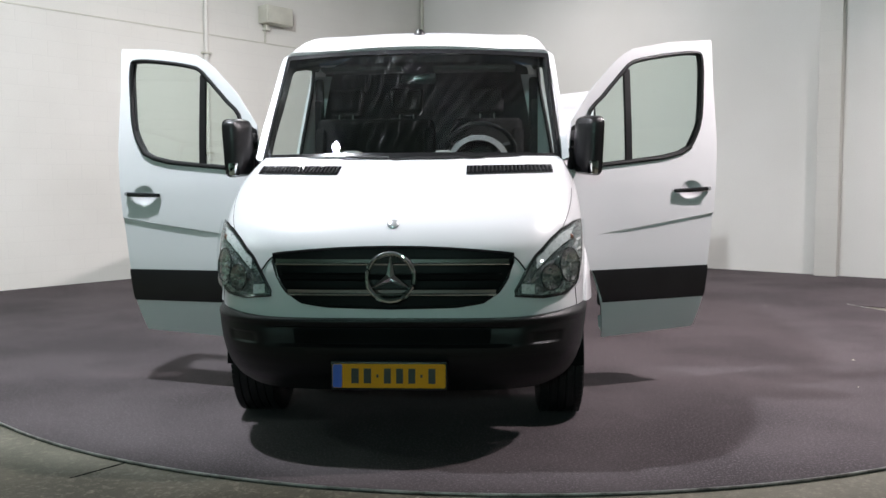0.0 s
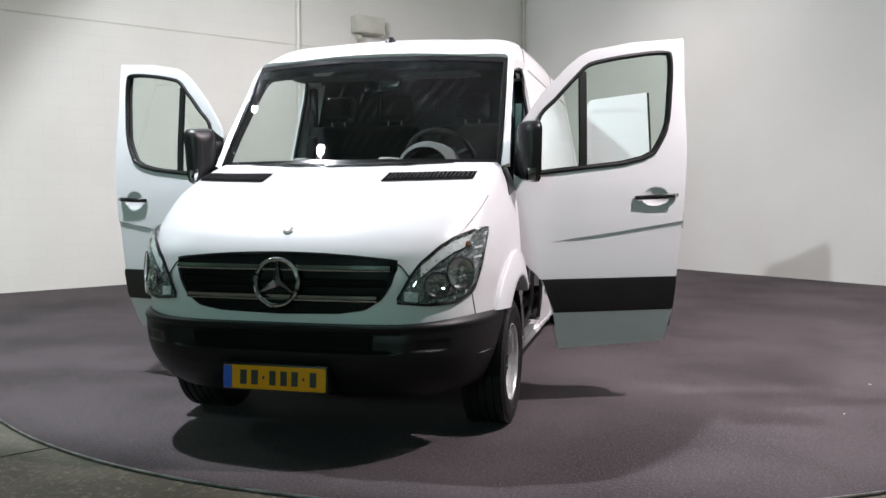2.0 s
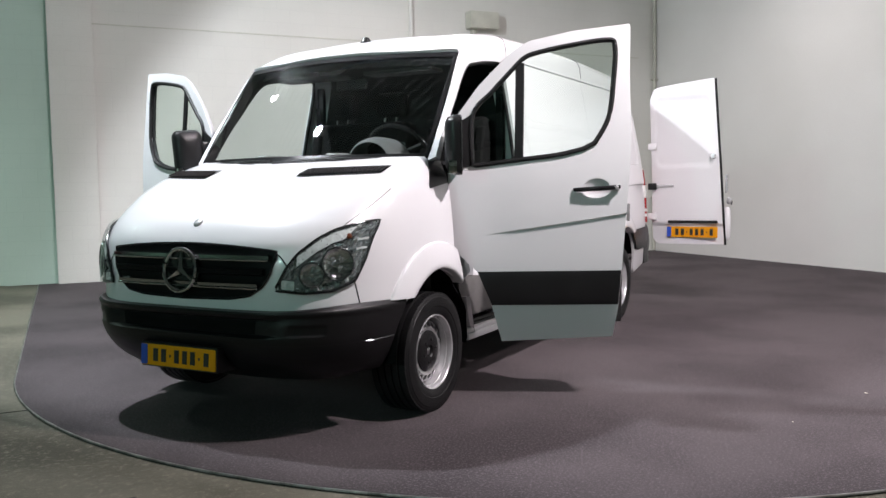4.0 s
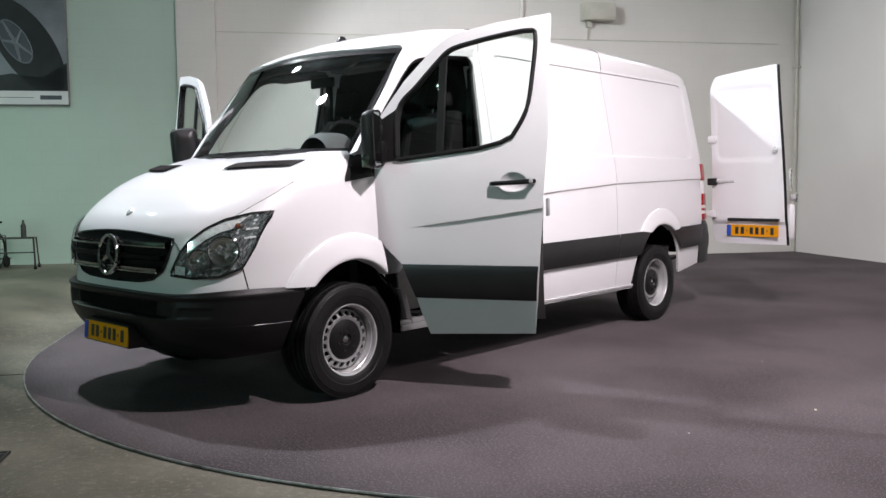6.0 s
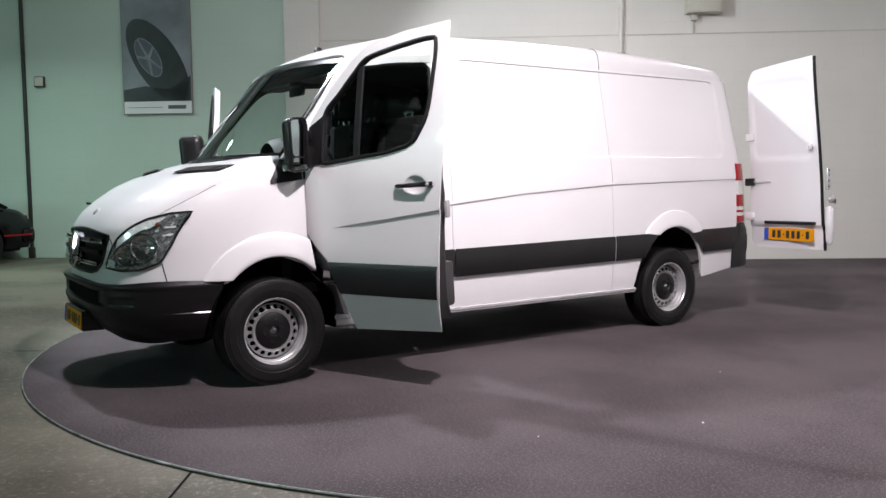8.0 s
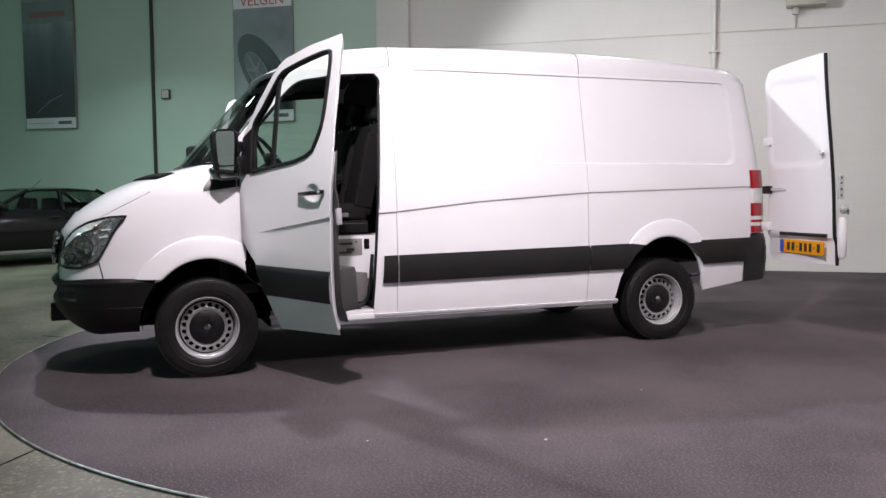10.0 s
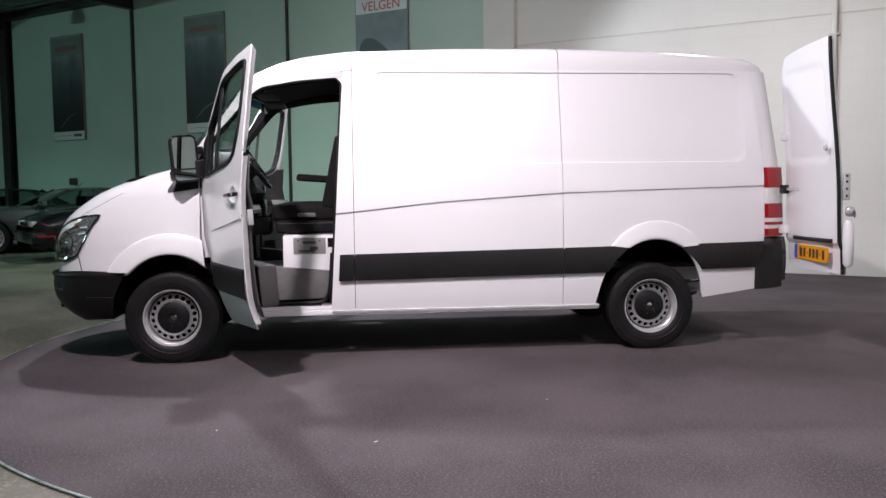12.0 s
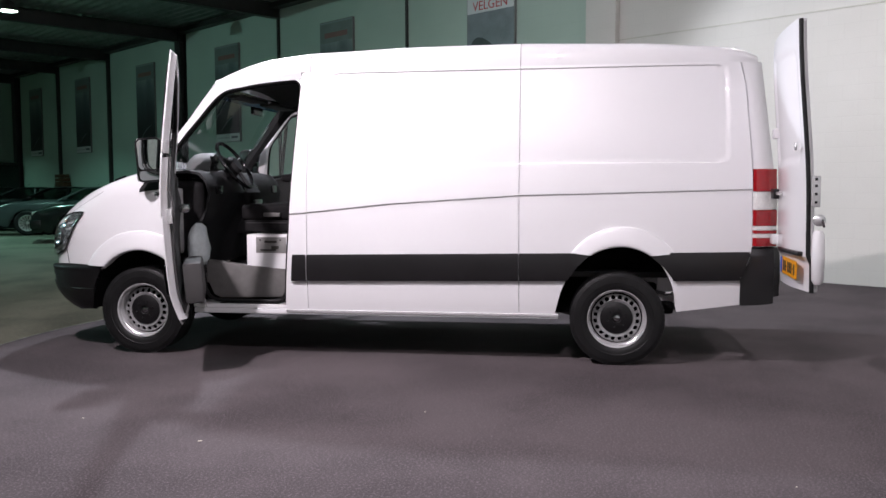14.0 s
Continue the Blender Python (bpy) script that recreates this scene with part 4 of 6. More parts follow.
# dashboard, steering wheel, seats
def dashboard():
    prof = [(0.02, 1.405), (0.20, 1.43), (0.34, 1.44), (0.44, 1.42), (0.50, 1.36), (0.53, 1.26), (0.50, 1.12), (0.42, 0.98), (0.34, 0.80), (0.30, 0.66)]
    rows = []
    for x in np.linspace(-0.82, 0.82, 33):
        hump = 0.02 * math.exp(-((x - 0.38) / 0.20) ** 4)
        mid = 0.07 * math.exp(-((x + 0.02) / 0.16) ** 4)
        rows.append([(x, y + (mid if z < 1.35 else 0) + (0.05 * hump / 0.02 if 1.2 < z < 1.43 else 0), z + (hump if 0.3 < y < 0.47 and z > 1.38 else 0)) for y, z in prof])
    return grid(rows)


part("dashboard", dashboard(), TRIM_DARK, van, "charcoal dashboard", solid=0.02)
rows = []
for y, q in ((0.20, 0.80), (0.23, 0.93), (0.28, 1.0), (0.38, 1.0), (0.415, 0.985), (0.418, 0.90), (0.39, 0.86)):
    rows.append([(0.39 + 0.19 * q * math.cos(t), y, 1.415 + (0.175 * q) * math.sin(t)) for t in np.linspace(0, math.pi, 21)])
part("instrument_hood", grid(rows), DASH_LIT, van, "arched hood over the instruments")
part("dials", box((0.25, 0.405, 1.45), (0.53, 0.424, 1.56), 0.006), GLOSS_BLACK, van)
part("dash_tray", grid([[(x, 0.06 + 0.30 * v, 1.425 + 0.035 * math.sin(math.pi * v)) for v in np.linspace(0, 1, 6)] for x in np.linspace(-0.36, 0.16, 9)]), DASH_LIT, van, "tray lid on the dashboard, coloured grey for the light on it", solid=0.008)
for x in (-0.40, 0.14):
    part("dash_speaker", box((x, 0.08, 1.43), (x + 0.10, 0.30, 1.492), 0.025, None, None, 3), GREY_PANEL, van)
for x in (-0.62, -0.10, 0.12, 0.66):
    part("air_vent", box((x - 0.06, 0.525, 1.25), (x + 0.06, 0.548, 1.32), 0.012), GLOSS_BLACK, van)
part("radio", box((-0.12, 0.585, 1.06), (0.10, 0.61, 1.20), 0.01), GLOSS_BLACK, van)
part("gear_console", box((-0.10, 0.42, 0.90), (0.10, 0.66, 1.06), 0.04), TRIM_DARK, van)
part("gear_lever", tube([(0.02, 0.62, 1.02), (0.02, 0.70, 1.12), (0.02, 0.71, 1.15)], [0.012, 0.012, 0.026], 8), GLOSS_BLACK, van)
SW = pose(0.40, 0.565, 1.487, 34, 0, 0)
steer = part("steering_wheel", tube([SW @ Vector((0.218 * math.cos(t), 0, 0.218 * math.sin(t))) for t in np.linspace(0, 2 * math.pi, 41)[:-1]], 0.016, 8, closed=True), GLOSS_BLACK, van, "black steering wheel")
part("hub", lathe([(0.0, 0.03), (0.06, 0.028), (0.085, 0.0), (0.06, -0.05)], SW @ Matrix.Rotation(radians(90), 4, "Z"), 20), TRIM_DARK, steer)
for t in (20, 160, 270):
    part("spoke", tube([SW @ Vector((0.05 * math.cos(radians(t)), 0, 0.05 * math.sin(radians(t)))), SW @ Vector((0.20 * math.cos(radians(t)), 0, 0.20 * math.sin(radians(t))))], 0.018, 6), TRIM_DARK, steer)
part("column", tube([(0.40, 0.56, 1.46), (0.40, 0.36, 1.28)], [0.055, 0.08], 10), TRIM_DARK, steer)
for s in (1, -1):
    part("stalk", tube([(0.40, 0.51, 1.42), (0.40 + s * 0.17, 0.53, 1.45)], 0.009, 6), GLOSS_BLACK, steer)


def seat(x, w, name, label):
    st = part(name, box((x - w / 2, 0.72, 1.035), (x + w / 2, 1.22, 1.170), 0.05, None, None, 4), SEAT, van, label)
    part("cushion_side", box((x - w / 2 - 0.01, 0.75, 0.945), (x + w / 2 + 0.01, 1.22, 1.045), 0.03, None, None, 3), SEAT, st)
    part("cushion_seam", box((x - w / 2 - 0.012, 0.77, 1.018), (x + w / 2 + 0.012, 1.20, 1.024), 0.002), TRIM, st)
    back = pose(x, 1.18, 1.08, -12, 0, 0)
    part("backrest", box((-w / 2, -0.06, 0.0), (w / 2, 0.07, 0.70), 0.05, None, back, 4), SEAT, st)
    part("bolster", box((-w / 2 - 0.01, -0.09, 0.05), (-w / 2 + 0.07, 0.06, 0.62), 0.035, None, back, 3), SEAT, st)
    part("bolster", box((w / 2 - 0.07, -0.09, 0.05), (w / 2 + 0.01, 0.06, 0.62), 0.035, None, back, 3), SEAT, st)
    for dx in ([0.0] if w < 0.6 else [-0.22, 0.22]):
        part("headrest", box((dx - 0.12, -0.05, 0.74), (dx + 0.12, 0.05, 0.93), 0.045, None, back, 4), SEAT, st)
        for q in (-0.05, 0.05):
            part("headrest_post", tube([back @ Vector((dx + q, 0, 0.66)), back @ Vector((dx + q, 0, 0.80))], 0.006, 6), STEEL, st)
    return st


ds = seat(0.44, 0.50, "driver_seat", "charcoal cloth driver's seat with armrest")
part("armrest", box((-0.025, -0.34, 0.0), (0.03, 0.0, 0.06), 0.025, None, pose(0.16, 1.22, 1.33, -4, 0, 0), 3), SEAT, ds)
part("recliner", box((0.685, 0.92, 1.070), (0.725, 1.06, 1.102), 0.012), SILL_GREY, ds)
seat(-0.36, 0.84, "passenger_bench", "charcoal cloth double passenger bench")
base = part("seat_box", box((0.18, 0.81, 0.61), (0.80, 1.34, 0.935), 0.012), PAINT, van, "white painted seat box")
part("sticker_panel", box((0.798, 0.89, 0.79), (0.806, 1.135, 0.913), 0.002), GREY_PANEL, base, "grey information panel with dark bars")
for k, (y, z, w, h) in enumerate(((1.01, 0.877, 0.10, 0.018), (1.045, 0.832, 0.06, 0.026), (0.99, 0.812, 0.13, 0.014), (0.925, 0.890, 0.012, 0.012), (1.09, 0.890, 0.012, 0.012))):
    part("dark_bar", box((0.806, y - w / 2, z - h / 2), (0.808, y + w / 2, z + h / 2)), INK, base)
part("slot", box((0.800, 1.15, 0.84), (0.806, 1.19, 0.91), 0.002), DARK, base)
part("bench_box", box((-0.78, 0.86, 0.61), (0.06, 1.34, 0.93), 0.012), TRIM, van)
for s in (1, -1):
    side_outline = [(0.470, 0.735), (0.80, 0.694), (1.17, 0.660), (1.165, 0.47), (1.14, 0.445), (0.60, 0.435), (0.545, 0.46), (0.50, 0.56)]
    part("floor_edge", sided(slab(side_outline, 0.09, Matrix(((0, 1, 0, 0.74), (1, 0, 0, 0), (0, 0, 1, 0), (0, 0, 0, 1))), 0.012), s), SILL_GREY, van, "grey plastic cab floor edge")
    part("hinge_pillar", sided(box((0.70, 0.20, 0.78), (0.905, 0.28, 1.30), 0.02), s), PAINT, van)
    part("wheel_liner", sided(grid([[(x, 0.20 + 0.23 * step(0.80 - z, 0, 0.30), z) for z in np.linspace(0.32, 0.95, 14)] for x in (0.935, 0.80, 0.55)]), s), DARK, van, solid=0.01)
    foot = part("sill_foot", sided(grid([[(x, 0.425 + d + 0.07 * (0.60 - z) / 0.24, z) for z in np.linspace(0.352, 0.600, 6)] for x, d in ((0.845, -0.02), (0.89, -0.008), (0.930, 0.012), (0.942, 0.04))]), s), STEEL, van, "grey metal foot of the door pillar", solid=0.01)
    part("hole", sided(box((0.875, 0.425, 0.44), (0.900, 0.452, 0.475), 0.004), s), DARK, foot)
    low_seal = smooth_line([(0.84, 0.47, 0.95), (0.85, 0.475, 0.66), (0.86, 0.50, 0.50), (0.87, 0.56, 0.435), (0.875, 0.66, 0.42), (0.875, 0.90, 0.42), (0.875, 1.08, 0.425), (0.88, 1.14, 0.46), (0.89, 1.165, 0.55), (0.90, 1.185, 0.80)], 5)
    part("door_seal", sided(tube(low_seal, 0.014, 8), s), RUBBER, van)
    part("kick_panel", sided(box((0.66, 0.16, 0.60), (0.78, 0.44, 1.36), 0.06, None, None, 4), s), SEAT, van)
    part("inner_pillar_trim", sided(grid([[p + Vector((-0.025, -0.012, -0.004)) for p in i0], [(p + q) / 2 + Vector((-0.055, 0.005, -0.015)) for p, q in zip(i0, o0)], [p + Vector((-0.040, 0.015, -0.024)) for p in o0]]), s), TRIM_DARK, van, solid=0.012)
    part("b_pillar", sided(grid([[(width(z) - a, y, z) for z in np.linspace(0.62, 2.08, 16)] for a, y in ((0.012, 1.318), (0.050, 1.334), (0.130, 1.338))]), s), PAINT, van)
    part("b_pillar_trim", sided(box((0.74, 1.30, 0.62), (0.80, 1.41, 2.06), 0.02), s), TRIM_DARK, van)
    part("belt_strap", sided(box((0.755, 1.285, 0.95), (0.80, 1.292, 1.90)), s), GLOSS_BLACK, van)
    part("sun_visor", sided(box((0.10, 0.60, 2.02), (0.62, 0.76, 2.045), 0.012, None, None), s), LINER, van)
bag = lathe([(0.0, 0.33), (0.035, 0.325), (0.075, 0.29), (0.10, 0.22), (0.115, 0.13), (0.105, 0.05), (0.07, 0.0), (0.0, -0.01)], pose(0.835, 0.435, 0.70, 0, -90, 0) @ Matrix.Diagonal((1.0, 0.72, 1.05, 1)), 30)
crease = random.Random(7)
for v in bag.verts:
    k = 0.012 * math.sin(38 * v.co.z + 9 * v.co.y) + crease.uniform(-0.005, 0.005)
    v.co += Vector((k, 0.8 * k * math.cos(31 * v.co.z), 0.4 * k))
part("rubbish_bag", bag, BAG, van, "crumpled white plastic bag hanging in the footwell", sharp=1.2)

# ---- cab doors ----
HINGE = Vector((0.945, 0.225, 0.0))
D_OUT = [(0.012, 1.42), (0.04, 1.66), (0.19, 1.86), (0.35, 2.02), (0.42, 2.075), (0.49, 2.112), (0.75, 2.164), (1.066, 2.194), (1.072, 2.172), (1.064, 1.90), (1.068, 1.65), (1.070, 1.53)]
D_IN = [(0.150, 1.40), (0.155, 1.69), (0.27, 1.825), (0.405, 1.965), (0.455, 2.012), (0.52, 2.04), (0.72, 2.080), (0.94, 2.106), (0.984, 2.065), (0.972, 1.86), (0.942, 1.66), (0.862, 1.515)]


def window_low(y):
    return float(np.interp(y - HINGE.y, [0.0, 0.18, 0.41, 0.664, 0.80, 0.862, 1.07], [1.385, 1.394, 1.420, 1.448, 1.480, 1.515, 1.53]))


def door_front(z):
    return HINGE.y + float(np.interp(z, [0.33, 0.57, 0.68, 0.775, 0.86, 0.95], [0.312, 0.255, 0.215, 0.172, 0.080, 0.008]))


def door_rear(z):
    return HINGE.y + float(np.interp(z, [0.36, 0.58, 0.80, 1.1, 1.4, 1.53, 2.19], [0.972, 1.002, 1.018, 1.040, 1.062, 1.070, 1.056]))


def door_crease(y):
    return 1.108 - 0.145 * (1.28 - y)


def door_skin(y, z, inset=0.0):
    fade = step(y, 0.42, 0.70)
    out = 0.009 * fade * step(z - door_crease(y), -0.002, 0.004)
    if z < 0.575:
        out -= 0.030 * ((0.575 - z) / 0.2) ** 1.3
    d = math.hypot((y - 1.095) / 0.085, (z - 1.245) / 0.068)
    if d < 1:
        out -= 0.022 * (1 - d * d)
    return Vector((width(z) + out - inset - HINGE.x, y - HINGE.y, z))


def door(s, angle):
    pivot = Matrix.Translation((s * 0.956, 0.280, 0.90))
    turn = pivot @ Matrix.Rotation(radians(-s * angle), 4, Vector((-0.0394 if s > 0 else 0.024, -0.0592, 1.0))) @ pivot.inverted() @ Matrix.Translation((s * HINGE.x, HINGE.y, 0))
    rows = []
    for u in list(np.linspace(0, 0.70, 36)) + list(np.linspace(0.715, 0.915, 40)) + list(np.linspace(0.93, 1.0, 5)):
        col = []
        yb = HINGE.y + 1.07 * u
        bl = door_crease(yb)
        zs = list(np.linspace(0.330 + 0.036 * u, bl - 0.008, 18)) + list(np.linspace(bl - 0.005, bl + 0.007, 5)) + list(np.linspace(bl + 0.012, 1.165, 5)) + list(np.linspace(1.17, 1.325, 36)) + list(np.linspace(1.335, window_low(yb), 8))
        for z in zs:
            yf, yr = door_front(z), door_rear(z)
            col.append(door_skin(yf + (yr - yf) * u, z))
        rows.append(col)
    d = part("cab_door", sided(grid(rows), s), PAINT, van, "white cab door standing open", turn, solid=0.008)
    P = lambda y, z, o=0.0: door_skin(y, z, -o)
    si = smooth_line([(y + HINGE.y, z, 0) for y, z in D_IN], 5)
    so = [Vector((D_OUT[k][0] + (D_OUT[k + 1][0] - D_OUT[k][0]) * q / 5 + HINGE.y, D_OUT[k][1] + (D_OUT[k + 1][1] - D_OUT[k][1]) * q / 5, 0)) for k in range(len(D_OUT) - 1) for q in range(5)]
    so.append(Vector((D_OUT[-1][0] + HINGE.y, D_OUT[-1][1], 0)))
    part("window_frame", sided(grid([[P(p[0], p[1]) for p in so], [P(*((p + q) / 2)[:2], 0.0) for p, q in zip(so, si)], [P(p[0], p[1], -0.004) for p in si]]), s), PAINT, d, solid=0.010)
    part("frame_return", sided(grid([[P(p[0] + (q[0] - p[0]) * w, p[1] + (q[1] - p[1]) * w, o) for p, q in zip(so, si)] for w, o in ((0.04, -0.010), (0.35, -0.046), (0.70, -0.046), (0.98, -0.014))]), s), PAINT, d)
    zs = np.linspace(0.40, 1.50, 23)
    part("door_return", sided(grid([[P(door_rear(z) - w, z, o) for z in zs] for w, o in ((0.004, -0.008), (0.034, -0.048), (0.075, -0.054))]), s), PAINT, d)
    us = np.linspace(0.0, 1.0, 19)
    part("door_return", sided(grid([[P(door_front(z) + 0.004 + (door_rear(z) - door_front(z) - 0.036) * u, z, o) for u in us] for z, o in ((0.371, -0.008), (0.395, -0.044), (0.47, -0.054))]), s), PAINT, d)
    loop = [(p[0], p[1]) for p in si] + [(y, window_low(y) + 0.004) for y in np.linspace(1.06, 0.40, 18)]
    part("window_seal", sided(tube([P(y, z, 0.002) for y, z in loop], 0.013, 8, closed=True), s), RUBBER, d)
    part("window_seal", sided(tube([P(y, z, -0.026) for y, z in loop], 0.014, 8, closed=True), s), RUBBER, d)
    bar = [(0.648 + 0.02 * (z - 1.42), z) for z in np.linspace(1.420, 1.985, 6)]
    part("window_bar", sided(grid([[P(y - 0.026, z, -0.008) for y, z in bar], [P(y - 0.020, z, 0.003) for y, z in bar], [P(y + 0.020, z, 0.003) for y, z in bar], [P(y + 0.026, z, -0.008) for y, z in bar]]), s), RUBBER, d, solid=0.02)
    pane = bmesh.new()
    rows = []
    for i in range(25):
        y = HINGE.y + 0.16 + (0.968 - 0.16) * i / 24
        top = float(np.interp(y - HINGE.y, [q[0] for q in D_IN[:9]], [q[1] for q in D_IN[:9]]))
        lo = window_low(y) if y < 1.085 else float(np.interp(y - HINGE.y, [0.862, 0.942, 0.972], [1.515, 1.66, 1.86]))
        rows.append([P(y, lo + (top - lo) * j / 6, -0.018) for j in range(7)])
    g = part("door_glass", sided(grid(rows, pane), s), GLASS, d)
    g.visible_shadow = False
    # black sail and mirror
    part("mirror_sail", sided(grid([[P(0.240, 1.385, 0.008), P(0.246, 1.48, 0.008), P(0.262, 1.63, 0.008)], [P(0.30, 1.39, 0.010), P(0.308, 1.50, 0.010), P(0.315, 1.66, 0.010)], [P(0.375, 1.40, 0.006), P(0.378, 1.54, 0.006), P(0.380, 1.70, 0.006)]]), s), RUBBER, d, solid=0.012)
    mm = Matrix.Translation((0.125, 0.060, 1.53)) @ Matrix.Rotation(radians(9), 4, "Z")
    shell = []
    for k, (yy, sc) in enumerate(((-0.056, 0.30), (-0.051, 0.62), (-0.036, 0.86), (-0.013, 0.97), (0.012, 1.0), (0.027, 0.985), (0.028, 0.90))):
        shell.append([(mm @ Vector((x * sc, yy, z * (0.35 + 0.65 * sc) if sc < 0.9 else z * sc))) for x, z in rounded_rect(-0.098, 0.098, -0.175, 0.165, 0.045, 5)])
    sm = bmesh.new()
    grid(shell, sm, close=True)
    sm.verts.ensure_lookup_table()
    n = len(shell[0])
    sm.faces.new([sm.verts[i] for i in range(n)][::-1])
    mir = part("mirror", sided(sm, s), PLASTIC, d, "black door mirror with two glasses")
    part("mirror_glass", sided(slab(rounded_rect(-0.084, 0.084, -0.075, 0.150, 0.03, 4), -0.004, mm @ Matrix.Translation((0, 0.030, 0))), s), MIRROR, mir)
    part("wide_glass", sided(slab(rounded_rect(-0.084, 0.084, -0.158, -0.086, 0.02, 4), -0.004, mm @ Matrix.Translation((0, 0.030, 0))), s), MIRROR, mir)
    part("mirror_bezel", sided(tube([mm @ Vector((x, 0.028, z)) for x, z in rounded_rect(-0.092, 0.092, -0.168, 0.158, 0.04, 4)], 0.008, 6, closed=True), s), GLOSS_BLACK, mir)
    part("mirror_bezel", sided(tube([mm @ Vector((-0.088, 0.030, -0.081)), mm @ Vector((0.088, 0.030, -0.081))], 0.006, 6), s), GLOSS_BLACK, mir)
    part("side_indicator", sided(box((0.055, -0.047, -0.165), (0.102, 0.005, -0.085), 0.016, None, mm), s), REFLECTOR, mir, "smoked clear side indicator")
    part("mirror_arm", sided(box((-0.16, -0.03, -0.155), (-0.07, 0.045, -0.02), 0.02, None, mm), s), PLASTIC, mir)
    part("mirror_arm", sided(box((-0.15, -0.02, 0.02), (-0.07, 0.03, 0.08), 0.015, None, mm), s), PLASTIC, mir)
    # cladding, handle, inner trim
    rows = []
    for i in range(21):
        u = i / 20
        row = []
        for j, o in ((0, -0.01), (0, 0.012), (0.15, 0.018), (0.85, 0.018), (1, 0.010), (1, -0.01)):
            z0 = 0.575 + 0.202 * j
            yf = door_front(z0) + 0.004
            y = yf + (door_rear(z0) - 0.004 - yf) * u
            row.append(P(y, z0 + 0.006 * (y - 1.2), o))
        rows.append(row)
    part("door_cladding", sided(grid(rows), s), PLASTIC, d, "grained black plastic cladding")
    part("handle", sided(tube([P(0.965, 1.250, 0.004), P(0.99, 1.252, 0.020), P(1.08, 1.256, 0.046), P(1.19, 1.262, 0.026), P(1.225, 1.265, 0.006)], [0.011, 0.013, 0.014, 0.015, 0.012], 10), s), GLOSS_BLACK, d, "black door handle")
    part("lock", sided(lathe([(0.0, 0.006), (0.010, 0.005), (0.012, 0.0)], Matrix.Translation(P(1.205, 1.264, 0.034)), 12), s), STEEL, d)
    rows = []
    for i in range(13):
        u = i / 12
        rows.append([P(max(door_front(z), 0.27) + 0.03 + (1.25 - max(door_front(z), 0.27) - 0.03) * u, z if k < 9 else window_low(0.28 + u) - 0.02, -0.055 - 0.03 * math.exp(-((z - 1.15) / 0.08) ** 2)) for k, z in enumerate(np.linspace(0.45, 1.40, 10))])
    part("door_card", sided(grid(rows), s), TRIM, d, "grey plastic door card", solid=0.01)
    part("door_pocket", sided(box((-0.20, 0.35, 0.50), (-0.07, 0.98, 0.78), 0.03), s), TRIM, d)
    part("armrest_pull", sided(box((-0.16, 0.45, 1.12), (-0.085, 0.90, 1.18), 0.025), s), SATIN, d)
    part("latch", sided(box((-0.05, 1.048, 1.06), (-0.015, 1.066, 1.16), 0.004), s), STEEL, d)
    return d


door(1, 67.0)
door(-1, 73.0)

# ---- rear door, folded right back beside the body ----
def rear_x(u, z):
    return (0.962 + 0.012 * (1.5 - z)) + (0.688 + 0.045 * (1.5 - z)) * u


def rear_top(u):
    return 2.330 - 0.075 * (1 - u) - 0.11 * max(0.0, 1 - u / 0.12) ** 2


def rear_low(u):
    return 0.645 + 0.06 * max(0.0, 1 - u / 0.10) ** 2


def rear_y(u, z):
    q, cz = u - 0.50, z - 1.80
    qy, qz = abs(q) - 0.44 + 0.10, abs(cz) - 0.36 + 0.10
    dd = math.hypot(max(qy, 0), max(qz, 0)) + min(max(qy, qz), 0) - 0.10
    return 4.765 + 0.012 * (1 - step(dd, -0.03, 0.0)) - 0.055 * step(z, 1.2, 2.3) - 0.03 * math.sin(math.pi * u) + 0.022 * step(0.86 - z, 0, 0.03)


rows = []
for i in range(41):
    u = i / 40
    rows.append([Vector((rear_x(u, z), rear_y(u, z), z)) for z in np.linspace(rear_low(u), rear_top(u), 71)])
rd = part("rear_door", grid(rows), PAINT, van, "white rear door folded back beside the body", solid=0.05, offset=1.0)
part("rear_door_seal", tube([Vector((rear_x(1, z) + 0.008, rear_y(1, z) + 0.012, z)) for z in np.linspace(0.64, 2.325, 30)], 0.014, 8), RUBBER, rd)
part("plate_light_bar", box((1.14, 4.728, 0.862), (1.64, 4.775, 0.892), 0.008), PLASTIC, rd)
number_plate(pose(1.385, 4.738, 0.772, 0, 0, -4), rd)
part("door_handle", lathe([(0.0, 0.012), (0.020, 0.010), (0.026, 0.0)], pose(1.60, 4.715, 1.545, 0, 0, -90), 16), STEEL, rd)
part("latch_plate", box((1.705, 4.785, 1.17), (1.722, 4.835, 1.36), 0.006), STEEL, rd)
for z in (1.20, 1.25, 1.30, 1.34):
    part("plate_hole", box((1.722, 4.80, z - 0.008), (1.724, 4.815, z + 0.008)), DARK, rd)
part("latch_ball", lathe([(0.0, 0.030), (0.022, 0.024), (0.036, 0.012), (0.036, -0.008), (0.022, -0.02), (0.0, -0.024)], pose(1.735, 4.825, 1.09), 18), STEEL, rd)
part("latch_tongue", tube([(1.73, 4.82, 1.11), (1.765, 4.84, 1.085), (1.755, 4.85, 1.05)], [0.012, 0.010, 0.008], 6), CHROME, rd)
part("inner_handle", lathe([(0.0, -0.17), (0.022, -0.165), (0.036, -0.14), (0.040, 0.0), (0.036, 0.14), (0.022, 0.165), (0.0, 0.17)], pose(1.715, 4.83, 0.86, 0, -90, 0), 16), PAINT, rd)
part("door_check", box((0.93, 4.735, 1.235), (1.20, 4.75, 1.262), 0.006), STEEL, rd)
